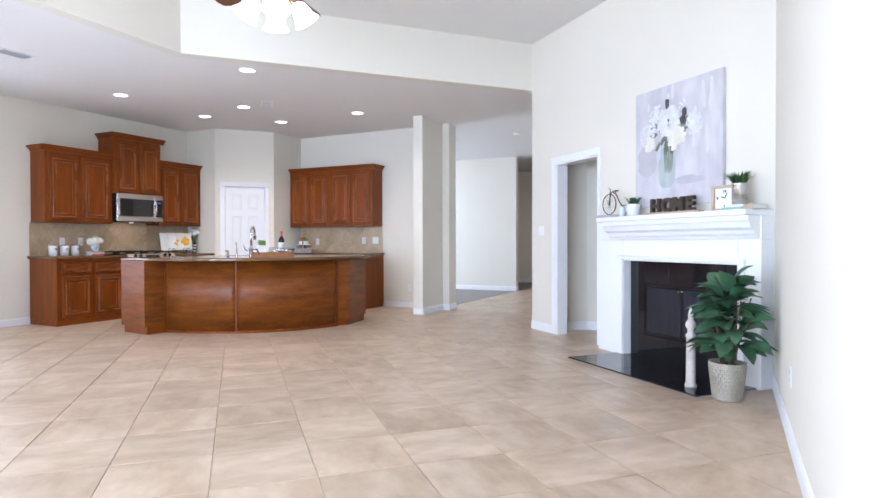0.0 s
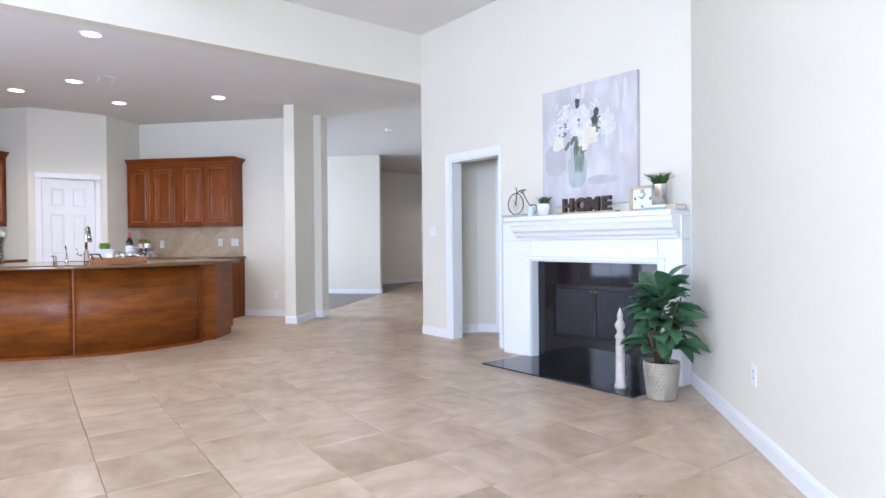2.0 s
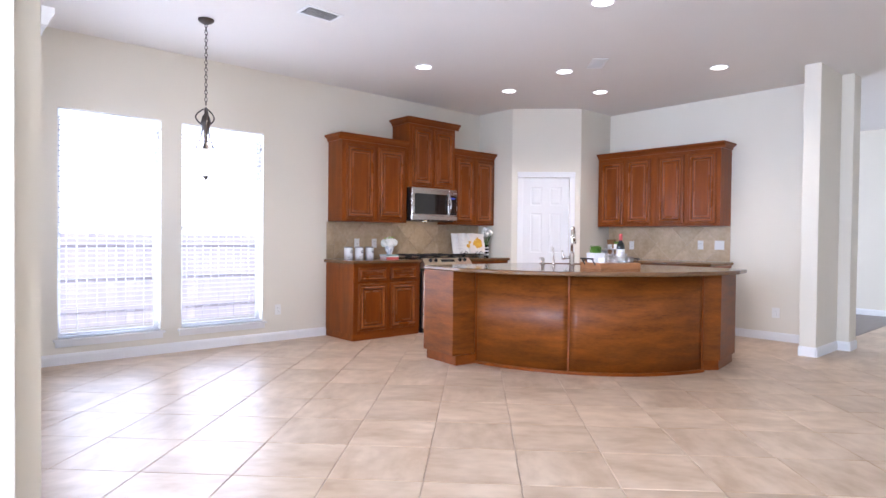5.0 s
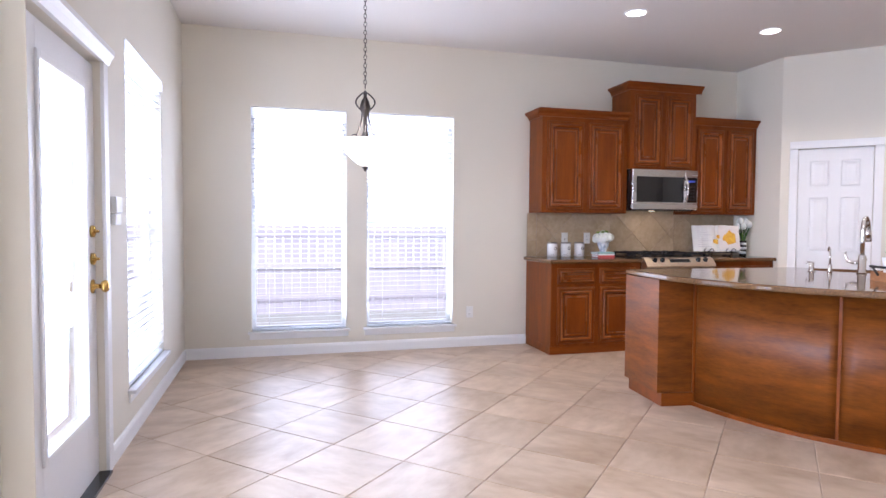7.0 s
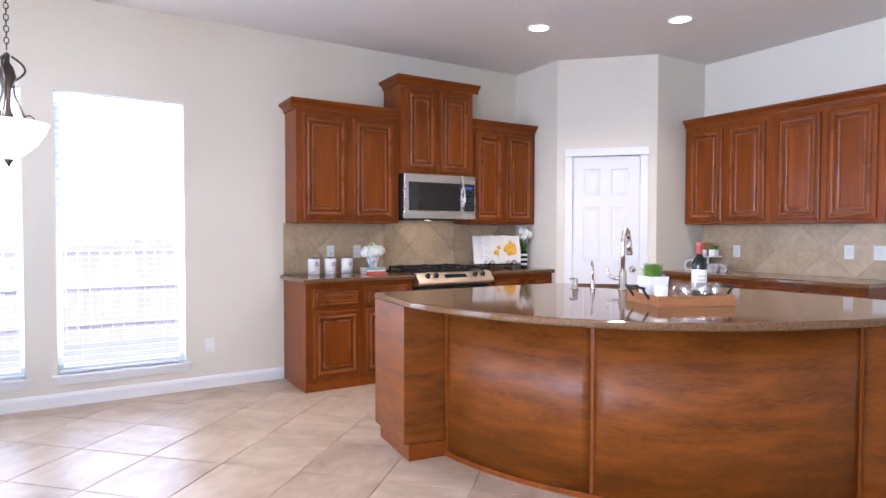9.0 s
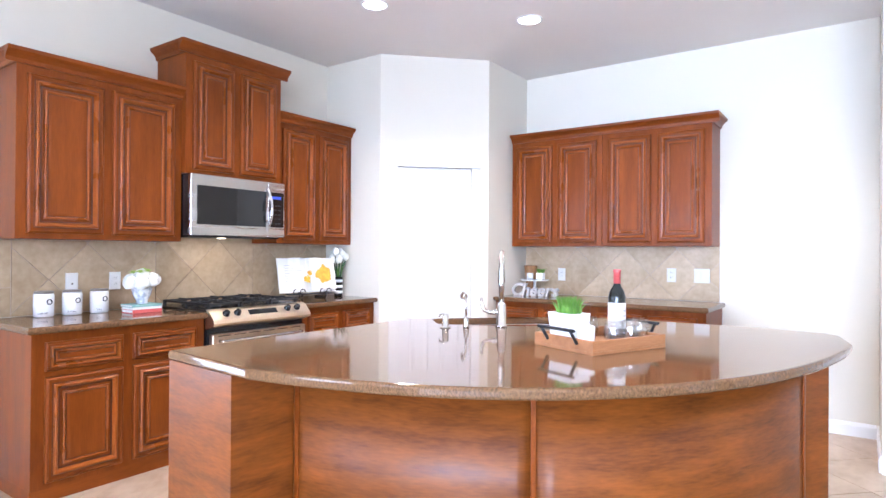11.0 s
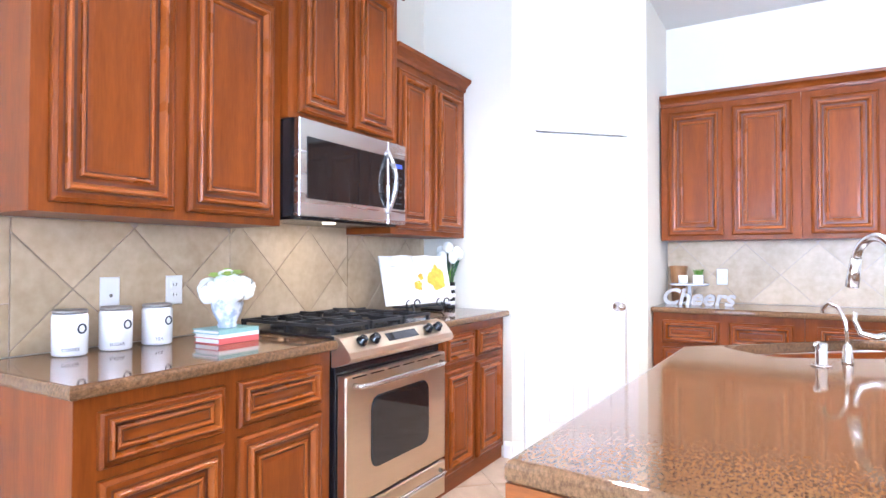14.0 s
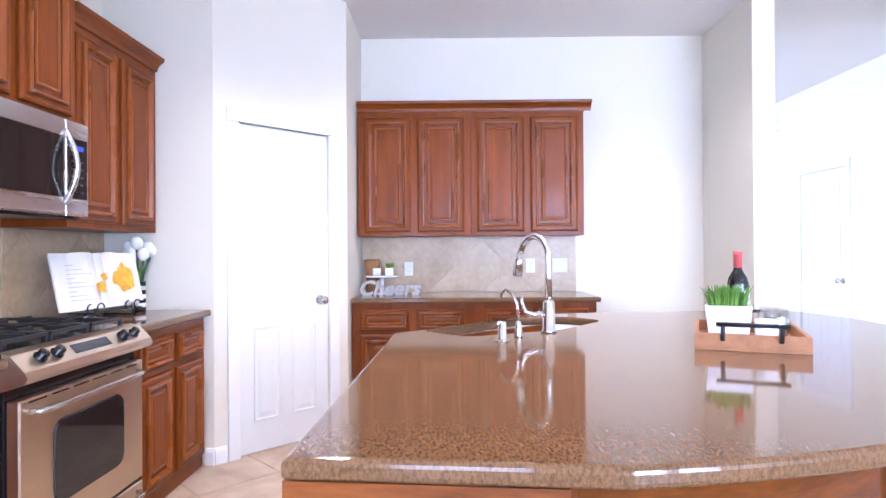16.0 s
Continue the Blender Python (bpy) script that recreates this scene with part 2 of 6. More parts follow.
def rail(profile, a, b, bm=None):
    """A moulding: profile of (out, z) swept from a to b; out is to the right of the way."""
    bm = bm or bmesh.new()
    a, b = Vector((a[0], a[1], 0)), Vector((b[0], b[1], 0))
    d = (b - a).normalized()
    out = Vector((d.y, -d.x, 0))
    la = [bm.verts.new(a + out * o + Vector((0, 0, z))) for o, z in profile]
    lb = [bm.verts.new(b + out * o + Vector((0, 0, z))) for o, z in profile]
    n = len(profile)
    for i in range(n):
        bm.faces.new((la[i], la[(i + 1) % n], lb[(i + 1) % n], lb[i]))
    bm.faces.new(la[::-1])
    bm.faces.new(lb)
    return bm


def wall(name, a, b, z1, thick=0.13, holes=(), z0=0.0, material=PAINT, label="cream painted plaster wall"):
    """A wall whose room face runs from a to b, body to the left of the way; holes: (s0, s1, z0, z1)."""
    a, b = Vector((a[0], a[1])), Vector((b[0], b[1]))
    length, ang = (b - a).length, math.atan2(b.y - a.y, b.x - a.x)
    cuts = sorted({0.0, length, *[s for h in holes for s in h[:2]]})
    bm = bmesh.new()
    for s0, s1 in zip(cuts, cuts[1:]):
        hs = [h for h in holes if h[0] < (s0 + s1) / 2 < h[1]]
        lo = z0
        for h in sorted(hs, key=lambda q: q[2]):
            if h[2] > lo:
                box(s0, s1, 0, thick, lo, h[2], bm=bm)
            lo = h[3]
        box(s0, s1, 0, thick, lo, z1, bm=bm)
    bmesh.ops.remove_doubles(bm, verts=bm.verts, dist=1e-5)
    ob = new(name, mesh_of(bm, name, material))
    ob.matrix_world = Matrix.Translation((a.x, a.y, 0)) @ Matrix.Rotation(ang, 4, "Z")
    return tagged(ob, label, "wall", kind="structure")


BASE = [(0, 0), (0.014, 0), (0.014, 0.075), (0.010, 0.088), (0.005, 0.098), (0, 0.10)]


def baseboard(a, b):
    bm = rail(BASE, a, b)
    return solo("baseboard", bm, TRIM, "white painted baseboard along the wall", "baseboard", kind="structure")


# ---- structure ----
E0, E1 = Vector((-1.46, -6.16)), Vector((-3.708, -8.70))
ED = (E1 - E0).normalized()
EN = Vector((ED.y, -ED.x))
FA = math.degrees(math.atan2(-ED.y, -ED.x))   # turn of the fireplace wall; local x runs to its right end


def fw(s, out=0.0):
    return E0 + ED * s + EN * out


# window wall and pantry
W1, W2 = (0.235, 2.30), (0.235, 2.30)
wall("wall_north", (-7.41, 0), (0.13, 0), KITCHEN_Z, 0.15, [(-6.675 + 7.41, -5.81 + 7.41, *W1), (-5.615 + 7.41, -4.75 + 7.41, *W2)])
wall("wall_pantry_side", (-1.39, 0), (-1.39, -0.65), KITCHEN_Z, 0.1)
P0, P1 = Vector((-1.39, -0.65)), Vector((-0.72, -1.32))
PL = (P1 - P0).length
wall("wall_pantry_front", P0, P1, KITCHEN_Z, 0.1, [(0.155, 0.795, 0, 2.04)])
wall("wall_pantry_return", (-0.72, -1.32), (0, -1.32), KITCHEN_Z, 0.1)
wall("wall_east", (0, 0), (0, -4.10), KITCHEN_Z, 0.14)
solo("wall_wing", box(-0.80, -0.112, -4.255, -4.10, 0, KITCHEN_Z, 0.006), PAINT, "short cream wing wall with rounded corners", "wall", kind="structure")
solo("wall_pilaster", box(-0.11, 0.145, -4.37, -4.101, 0, KITCHEN_Z, 0.006), PAINT, "narrow cream pilaster at the hall opening", "wall", kind="structure")
# nook west wall
wall("wall_nook_west", (-7.25, -3.375), (-7.25, 0), KITCHEN_Z, 0.15, [(0.005, 3.375 - 2.51, 0, 2.0), (3.375 - 2.03, 3.375 - 0.99, 0.29, 2.26)])
solo("wall_nook_end", box(-10.75, -7.35, -3.52, -3.377, 0, LIVING_Z, 0.004), PAINT, "cream living room wall ending at a square corner", "wall", kind="structure")
# living room
wall("wall_living_west", (-10.6, -8.79), (-10.6, -3.52), LIVING_Z, 0.15, [(0.61, 1.76, 0.5, 2.65), (2.11, 3.26, 0.5, 2.65), (3.61, 4.76, 0.5, 2.65)])
wall("wall_south", (-3.65, -8.70), (-10.6, -8.70), LIVING_Z, 0.15)
wall("wall_fireplace", E0, E1, LIVING_Z, 0.13, [(0.55, 1.33, 0, 2.0)])
# header between the two ceilings
solo("wall_header", prism([(-7.35, -3.52), (-4.44, -3.44), (-4.37, -3.31), (-7.35, -3.38)], KITCHEN_Z - 0.002, LIVING_Z), PAINT, "cream header above the nook", "wall", kind="structure")
solo("wall_header_2", prism([(-4.44, -3.44), (-1.46, -6.16), (-1.37, -6.06), (-4.37, -3.31)], KITCHEN_Z - 0.002, LIVING_Z), PAINT, "cream header above the kitchen opening", "wall", kind="structure")
# hall
wall("wall_hall_south", (9.1, -5.95), (-0.19, -5.95), KITCHEN_Z, 0.14, [(7.29, 8.05, 0, 2.06)])
solo("wall_hall_west", box(-0.19, -0.05, -8.2, -6.092, 0, KITCHEN_Z, 0.004), PAINT, "cream wall facing the living room", "wall", kind="structure")
solo("wall_dining_east", box(3.9, 4.04, -4.12, 0, 0, KITCHEN_Z, 0.004), PAINT, "pale cream dining room wall", "wall", kind="structure")
# The hole is an added, unseen opening for the dining room lamp.
wall("wall_dining_north", (0.13, 0), (9.1, 0), KITCHEN_Z, 0.15, [(1.05, 2.7, 0.6, 2.5)])
H0, H1 = Vector((6.5, -3.3)), Vector((9.0, -4.92))
wall("wall_hall_far", H0, H1, KITCHEN_Z, 0.13, [(1.70, 2.46, 0, 2.05)])
solo("wall_hall_corner", box(6.36, 6.5, -3.3, 0, 0, KITCHEN_Z), PAINT, "cream side room wall", "wall", kind="structure")
solo("wall_hall_end", box(9.0, 9.15, -6.09, -4.92, 0, KITCHEN_Z), PAINT, "cream hall end wall", "wall", kind="structure")
# vestibule behind the doorway in the fireplace wall
solo("wall_vestibule", prism([(-1.27, -7.98), (-1.15, -7.98), (-1.15, -6.63), (-1.27, -6.80)], 0, KITCHEN_Z), PAINT, "cream vestibule wall", "wall", kind="structure")
solo("wall_vestibule_2", prism([(-1.27, -6.80), (-1.15, -6.63), (-1.29, -6.29), (-1.43, -6.36), (-1.46, -6.50)], 0, KITCHEN_Z), PAINT, "cream vestibule wall", "wall", kind="structure")
solo("wall_vestibule_3", box(-2.8, -1.15, -8.18, -7.98, 0, KITCHEN_Z), PAINT, "cream vestibule wall", "wall", kind="structure")
# ceilings
solo("ceiling", prism([(-7.42, -3.37), (-4.37, -3.31), (-1.37, -6.06), (-1.37, -8.3), (9.2, -8.3), (9.2, 0.15), (-7.42, 0.15)], KITCHEN_Z, KITCHEN_Z + 0.1), CEIL, "flat white ceiling over kitchen and hall", "ceiling", kind="structure")
solo("ceiling_2", prism([(-10.75, -8.9), (-0.95, -8.9), (-0.95, -5.6), (-4.37, -3.2), (-10.75, -3.2)], LIVING_Z, LIVING_Z + 0.1), CEIL, "raised white living room ceiling", "ceiling", kind="structure")
# floors
solo("floor", box(-10.75, 9.2, -8.9, 0.15, -0.25, -0.006), GROUT, "grey-brown grout bed under the floor tiles", "floor", kind="structure")
solo("floor_dining", box(0.146, 9.0, -4.13, -0.0, -0.006, 0.003), DARKWOOD, "dark wood floor of the side rooms", "floor", kind="structure")

for a, b in [((-7.25, 0), (-3.957, 0)), ((-7.25, -2.44), (-7.25, -0.0)), ((-7.35, -3.52), (-7.35, -3.38)), ((-10.6, -3.52), (-7.35, -3.52)),
             ((0, -3.105), (0, -4.086)), ((0, -4.10), (-0.786, -4.10)), ((-0.80, -4.10), (-0.80, -4.255)), ((-0.80, -4.255), (-0.11, -4.255)), ((-0.11, -4.255), (-0.11, -4.37)), ((-0.11, -4.37), (0.145, -4.37)), ((0.145, -4.37), (0.145, -4.10)),
             ((-3.71, -8.70), (-10.6, -8.70)), ((3.9, 0), (3.9, -4.12)), ((3.9, -4.12), (4.04, -4.12)), ((-0.19, -5.95), (-0.19, -8)), ((9.0, -5.95), (-0.19, -5.95)),
             (P0, P0 + (P1 - P0) * 0.075), (P1 - (P1 - P0) * 0.075, P1), ((-1.39, -0.6), P0), (fw(0), fw(0.46)), (E0 + EN * -0.13, E0), (H0, H0 + (H1 - H0) * 0.54), (H0 + (H1 - H0) * 0.855, H1), ((-1.46, -6.50), (-1.27, -6.80)), ((-1.27, -6.80), (-1.27, -7.13))]:
    a, b = Vector(a), Vector(b)
    baseboard(a, b)

# ---- kitchen cabinets ----


def frame_ring(w, h, steps, x, z):
    """Nested rectangles (inset, y) joined into an open picture-frame moulding facing -y."""
    bm = bmesh.new()
    loops = [[bm.verts.new(p) for p in ((x + i, y, z + i), (x + w - i, y, z + i), (x + w - i, y, z + h - i), (x + i, y, z + h - i))] for i, y in steps]
    for a, b in zip(loops, loops[1:] + loops[:1]):
        for k in range(4):
            bm.faces.new((a[k], a[(k + 1) % 4], b[(k + 1) % 4], b[k]))
    return bm


def cab_door(name, parent, x, z, w, h, y, label=""):
    """A raised-panel door or drawer front with two applied beads and glazed grooves, facing -y."""
    m = min(0.058, h * 0.24)
    wood = CHERRY if h > w else CHERRY_H
    door = part(name, rings_front(w, h, [(0, y), (0, y - 0.014), (0.003, y - 0.019), (m * 0.22, y - 0.024), (m * 0.28, y - 0.020), (m, y - 0.020), (m, y - 0.009)], None, x, z), wood, parent, label)
    part("glaze_line", frame_ring(w, h, [(m * 0.50, y - 0.0195), (m * 0.50, y - 0.0207), (m * 0.60, y - 0.0207), (m * 0.60, y - 0.0195)], x, z), STAIN, door)
    part("bead", frame_ring(w, h, [(m * 0.62, y - 0.0195), (m * 0.64, y - 0.031), (m * 0.74, y - 0.036), (m * 0.88, y - 0.034), (m * 1.04, y - 0.016), (m * 1.04, y - 0.0095)], x, z), BEAD, door)
    i = m + 0.007
    k = min(0.030, h * 0.1)
    part("panel", rings_front(w - 2 * i, h - 2 * i, [(0, y - 0.0095), (0.0, y - 0.0125), (k, y - 0.0135), (k + 0.004, y - 0.0185), (k + 0.02, y - 0.0205)], None, x + i, z + i), wood, door)
    part("glaze_line", frame_ring(w, h, [(m * 1.04, y - 0.010), (m * 1.04, y - 0.0137), (i + 0.005, y - 0.0137), (i + 0.005, y - 0.010)], x, z), STAIN, door)
    part("bead", frame_ring(w, h, [(i + k - 0.015, y - 0.0125), (i + k - 0.014, y - 0.0215), (i + k - 0.008, y - 0.0245), (i + k - 0.002, y - 0.022), (i + k + 0.001, y - 0.013)], x, z), BEAD, door)
    part("glaze_line", frame_ring(w, h, [(i + k + 0.001, y - 0.013), (i + k + 0.001, y - 0.0195), (i + k + 0.0045, y - 0.0195), (i + k + 0.0045, y - 0.013)], x, z), STAIN, door)
    return door


CROWN = [(0, 0), (0.012, 0), (0.016, 0.022), (0.030, 0.040), (0.052, 0.056), (0.056, 0.075), (0, 0.075)]


def upper_cabinet(loc, rz, w, h, depth, doors, label, left=True, right=True, group="wall cabinets"):
    """Wall cabinet with its crown; local x to the right, front to -y, back at y 0."""
    t = thing("wall_cabinet", label, "cabinet", loc, rz, group)
    part("body", box(0, w, -depth, 0, 0, h, 0.002), CHERRY, t)
    edge, gap = 0.05, 0.052
    dw = (w - 2 * edge - gap * (doors - 1)) / doors
    for k in range(doors):
        cab_door("door", t, edge + k * (dw + gap), 0.03, dw, h - 0.075, -depth)
    bm = rail([(o, z + h - 0.002) for o, z in CROWN], (-0.056 if left else 0, -depth), (w + (0.056 if right else 0.002), -depth))
    if left:
        rail([(o, z + h - 0.002) for o, z in CROWN], (0, 0), (0, -depth - 0.0), bm)
    if right:
        rail([(o, z + h - 0.002) for o, z in CROWN], (w, -depth), (w, 0), bm)
    part("crown", bm, CHERRY_H, t)
    return t


def base_cabinet(loc, rz, w, depth, cols, label, drawers=True, group="base cabinets"):
    t = thing("base_cabinet", label, "cabinet", loc, rz, group)
    part("body", box(0, w, -depth, 0, 0.075, 0.872, 0.002), CHERRY, t)
    part("plinth", box(0.0, w, -depth + 0.012, -0.01, 0, 0.075), CHERRY_H, t)
    edge = 0.06
    dw = (w - 2 * edge - 0.055 * (cols - 1)) / cols
    for k in range(cols):
        x = edge + k * (dw + 0.055)
        cab_door("drawer", t, x, 0.675, dw, 0.15, -depth)
        cab_door("door", t, x, 0.105, dw, 0.54, -depth)
    return t


def counter(name, pts, z0, z1, label):
    bm = prism(pts, z0, z1)
    rim = [e for e in bm.edges if abs(e.verts[0].co.z - e.verts[1].co.z) < 1e-6]
    bmesh.ops.bevel(bm, geom=rim, offset=0.013, segments=3, affect="EDGES", profile=0.5)
    return solo(name, bm, GRANITE, label, "countertop")


upper_cabinet((-3.935, -0.003, 1.36), 0, 0.945, 0.945, 0.31, 2, "reddish cherry wall cabinet with two raised-panel doors", right=False)
upper_cabinet((-2.988, -0.003, 1.815), 0, 0.782, 0.80, 0.35, 2, "taller cherry wall cabinet above the microwave")
upper_cabinet((-2.204, -0.003, 1.36), 0, 0.81, 0.945, 0.31, 2, "cherry wall cabinet beside the pantry wall", left=False, right=False)
upper_cabinet((-0.003, -1.335, 1.36), -90, 0.862, 0.95, 0.31, 2, "cherry wall cabinet with a sheen of daylight", left=False, right=False)
upper_cabinet((-0.003, -2.199, 1.36), -90, 0.862, 0.95, 0.31, 2, "cherry wall cabinet at the open end of the wall", left=False)
base_cabinet((-3.955, -0.003, 0), 0, 0.96, 0.59, 2, "cherry base cabinet with two drawers and two doors")
base_cabinet((-2.196, -0.003, 0), 0, 0.8, 0.59, 2, "cherry base cabinet between range and pantry")
base_cabinet((-0.003, -1.33, 0), -90, 0.875, 0.59, 2, "cherry base cabinet below the coffee counter")
base_cabinet((-0.003, -2.207, 0), -90, 0.875, 0.59, 2, "cherry base cabinet at the counter's open end")
counter("countertop", [(-3.985, -0.003), (-3.985, -0.635), (-2.994, -0.635), (-2.994, -0.003)], 0.872, 0.91, "polished brown granite counter beside the gas range")
counter("countertop", [(-2.192, -0.003), (-2.192, -0.635), (-1.393, -0.635), (-1.393, -0.003)], 0.872, 0.91, "polished brown granite counter beside the pantry")
counter("countertop", [(-0.003, -1.325), (-0.635, -1.325), (-0.635, -3.105), (-0.003, -3.105)], 0.872, 0.91, "polished brown granite counter of the coffee wall")

# ---- island ----


def arc(c, r, a0, a1, n):
    return [(c[0] + r * math.cos(radians(a0 + (a1 - a0) * i / n)), c[1] + r * math.sin(radians(a0 + (a1 - a0) * i / n))) for i in range(n + 1)]


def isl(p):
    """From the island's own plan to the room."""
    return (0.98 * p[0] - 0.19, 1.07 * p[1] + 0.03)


IC, IR = (-1.81, -1.94), 2.04
ISL_Z = 0.905
front = []
for k in range(41):
    a = 187 + 75 * k / 40
    u = min(1, max(0, (a - 203) / 59))
    front += arc(IC, IR - 0.24 * u * u * (3 - 2 * u), a, a, 1)[:1]
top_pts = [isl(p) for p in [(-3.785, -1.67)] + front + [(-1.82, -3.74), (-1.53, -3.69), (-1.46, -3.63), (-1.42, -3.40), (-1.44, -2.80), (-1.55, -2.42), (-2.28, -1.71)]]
PC, PR = (-1.90, -1.95), 1.675
island = thing("kitchen_island", "curved cherry kitchen island with panelled bar front", "kitchen island", (-2.74, -2.75, 0))
ISO = Vector((-2.74, -2.75))


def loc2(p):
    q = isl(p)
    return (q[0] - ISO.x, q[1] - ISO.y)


body_arc = arc(PC, PR - 0.02, 186.0, 259.5, 30)
body = [(-3.55, -1.70)] + body_arc + [(-1.62, -3.50), (-1.56, -3.36), (-1.52, -2.80), (-1.60, -2.46), (-2.25, -1.74)]
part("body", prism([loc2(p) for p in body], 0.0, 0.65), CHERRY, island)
back_line = [(-1.56, -3.36), (-1.52, -2.80), (-1.60, -2.46), (-2.25, -1.74), (-3.53, -1.70)]
for p, q in zip(back_line, back_line[1:]):
    d = (Vector(q) - Vector(p)).normalized() * 0.018
    part("back_panel", prism([loc2(v) for v in (p, q, (q[0] - d.y, q[1] + d.x), (p[0] - d.y, p[1] + d.x))], 0.651, 0.866), CHERRY_H, island)


def curved_panel(a0, a1):
    n = 18
    outer = arc(PC, PR, a0, a1, n)
    inner = arc(PC, PR - 0.018, a0, a1, n)
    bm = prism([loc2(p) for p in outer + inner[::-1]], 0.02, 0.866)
    for f in bm.faces:
        f.smooth = abs(f.normal.z) < 0.5
    return bm


part("front_panel", curved_panel(186.2, 215.6), FIGURED, island)
part("front_panel", curved_panel(216.0, 259.3), FIGURED, island)
for a in (186.9, 215.8, 258.6):
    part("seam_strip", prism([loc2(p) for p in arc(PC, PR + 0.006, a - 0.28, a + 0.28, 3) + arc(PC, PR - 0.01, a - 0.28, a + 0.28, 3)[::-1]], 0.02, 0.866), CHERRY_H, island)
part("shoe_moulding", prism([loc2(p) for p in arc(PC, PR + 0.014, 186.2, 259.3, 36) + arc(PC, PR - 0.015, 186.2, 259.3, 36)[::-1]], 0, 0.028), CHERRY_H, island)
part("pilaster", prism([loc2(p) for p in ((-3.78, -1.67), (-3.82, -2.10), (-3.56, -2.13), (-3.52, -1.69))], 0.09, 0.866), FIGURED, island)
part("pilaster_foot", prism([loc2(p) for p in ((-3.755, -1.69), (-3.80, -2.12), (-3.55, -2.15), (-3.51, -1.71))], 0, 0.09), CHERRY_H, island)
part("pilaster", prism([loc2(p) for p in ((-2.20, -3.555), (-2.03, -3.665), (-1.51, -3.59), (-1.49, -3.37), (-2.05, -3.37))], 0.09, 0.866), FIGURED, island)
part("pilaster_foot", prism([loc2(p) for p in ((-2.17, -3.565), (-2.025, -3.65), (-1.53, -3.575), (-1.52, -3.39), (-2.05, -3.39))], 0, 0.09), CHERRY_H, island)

# sink cut into the granite slab
SINK = [(-2.35, -1.92), (-2.53, -2.10), (-2.33, -2.50), (-2.02, -2.75), (-1.85, -2.62), (-1.89, -2.36)]


def rounded(pts, r, n=4):
    out = []
    k = len(pts)
    for i in range(k):
        p, a, b = Vector(pts[i]), Vector(pts[i - 1]), Vector(pts[(i + 1) % k])
        u, v = (a - p).normalized(), (b - p).normalized()
        for j in range(n + 1):
            t = j / n
            q = p + u * r * (1 - t) ** 2 + v * r * t ** 2
            out.append((q.x, q.y))
    return out


sink_pts = rounded(SINK, 0.06)
slab = bmesh.new()
bmesh_outer = [slab.verts.new((x, y, ISL_Z)) for x, y in top_pts]
hole = [slab.verts.new((x, y, ISL_Z)) for x, y in sink_pts]
oe = [slab.edges.new((bmesh_outer[i], bmesh_outer[(i + 1) % len(bmesh_outer)])) for i in range(len(bmesh_outer))]
he = [slab.edges.new((hole[i], hole[(i + 1) % len(hole)])) for i in range(len(hole))]
bmesh.ops.triangle_fill(slab, use_beauty=True, edges=oe + he, normal=(0, 0, 1))
res = bmesh.ops.extrude_face_region(slab, geom=slab.faces[:])
bmesh.ops.translate(slab, verts=[v for v in res["geom"] if isinstance(v, bmesh.types.BMVert)], vec=(0, 0, -0.038))
bmesh.ops.recalc_face_normals(slab, faces=slab.faces[:])
rim = [e for e in slab.edges if len(e.link_faces) == 2 and abs(e.verts[0].co.z - e.verts[1].co.z) < 1e-6 and e.calc_face_angle(0) > 1.2]
bmesh.ops.bevel(slab, geom=rim, offset=0.012, segments=3, affect="EDGES", profile=0.5)
solo("island_countertop", slab, GRANITE, "curved polished brown granite island top with sink cutout", "countertop")
sk = thing("sink", "stainless steel undermount double sink in the island", "sink", (-2.16, -2.37, 0.67))
bm = bmesh.new()
inset = [(x + 2.16, y + 2.37) for x, y in sink_pts]
lo = [bm.verts.new((x * 0.92, y * 0.92, 0.0)) for x, y in inset]
hi = [bm.verts.new((x * 1.01, y * 1.01, 0.196)) for x, y in inset]
ou = [bm.verts.new((x * 1.03, y * 1.03, 0.196)) for x, y in inset]
ob_ = [bm.verts.new((x * 1.0, y * 1.0, -0.012)) for x, y in inset]
for i in range(len(inset)):
    j = (i + 1) % len(inset)
    bm.faces.new((lo[j], lo[i], hi[i], hi[j]))
    bm.faces.new((hi[j], hi[i], ou[i], ou[j]))
    bm.faces.new((ob_[i], ob_[j], ou[j], ou[i]))
bm.faces.new(lo)
bm.faces.new(ob_[::-1])
part("basin", bm, BASIN, sk)
part("drain", lathe([(0.045, 0.0005), (0.045, 0.004), (0.03, 0.005), (0.028, 0.002)], 20), CHROME, sk)

# ---- range ----
rg = thing("gas_range", "stainless slide-in gas range with black grates", "range", (-2.983, -0.01, 0))
RW = 0.782
part("body", box(0, RW, -0.60, 0, 0.06, 0.90, 0.003), BLACK, rg)
part("kick_plate", box(0.03, RW - 0.03, -0.58, -0.05, 0, 0.06), BLACK, rg)
part("cooktop", box(-0.012, RW + 0.012, -0.60, 0.0, 0.905, 0.922, 0.004), BLACK, rg)
bm = bmesh.new()
prof = [(-0.585, 0.925), (-0.625, 0.915), (-0.675, 0.862), (-0.685, 0.84), (-0.675, 0.825), (-0.60, 0.80), (-0.585, 0.80)]
la, lb = [bm.verts.new((-0.006, y, z)) for y, z in prof], [bm.verts.new((RW + 0.006, y, z)) for y, z in prof]
for i in range(len(prof)):
    j = (i + 1) % len(prof)
    bm.faces.new((la[i], lb[i], lb[j], la[j]))
bm.faces.new(la)
bm.faces.new(lb[::-1])
bmesh.ops.recalc_face_normals(bm, faces=bm.faces[:])
fascia = part("control_fascia", bm, OVENSTEEL, rg)
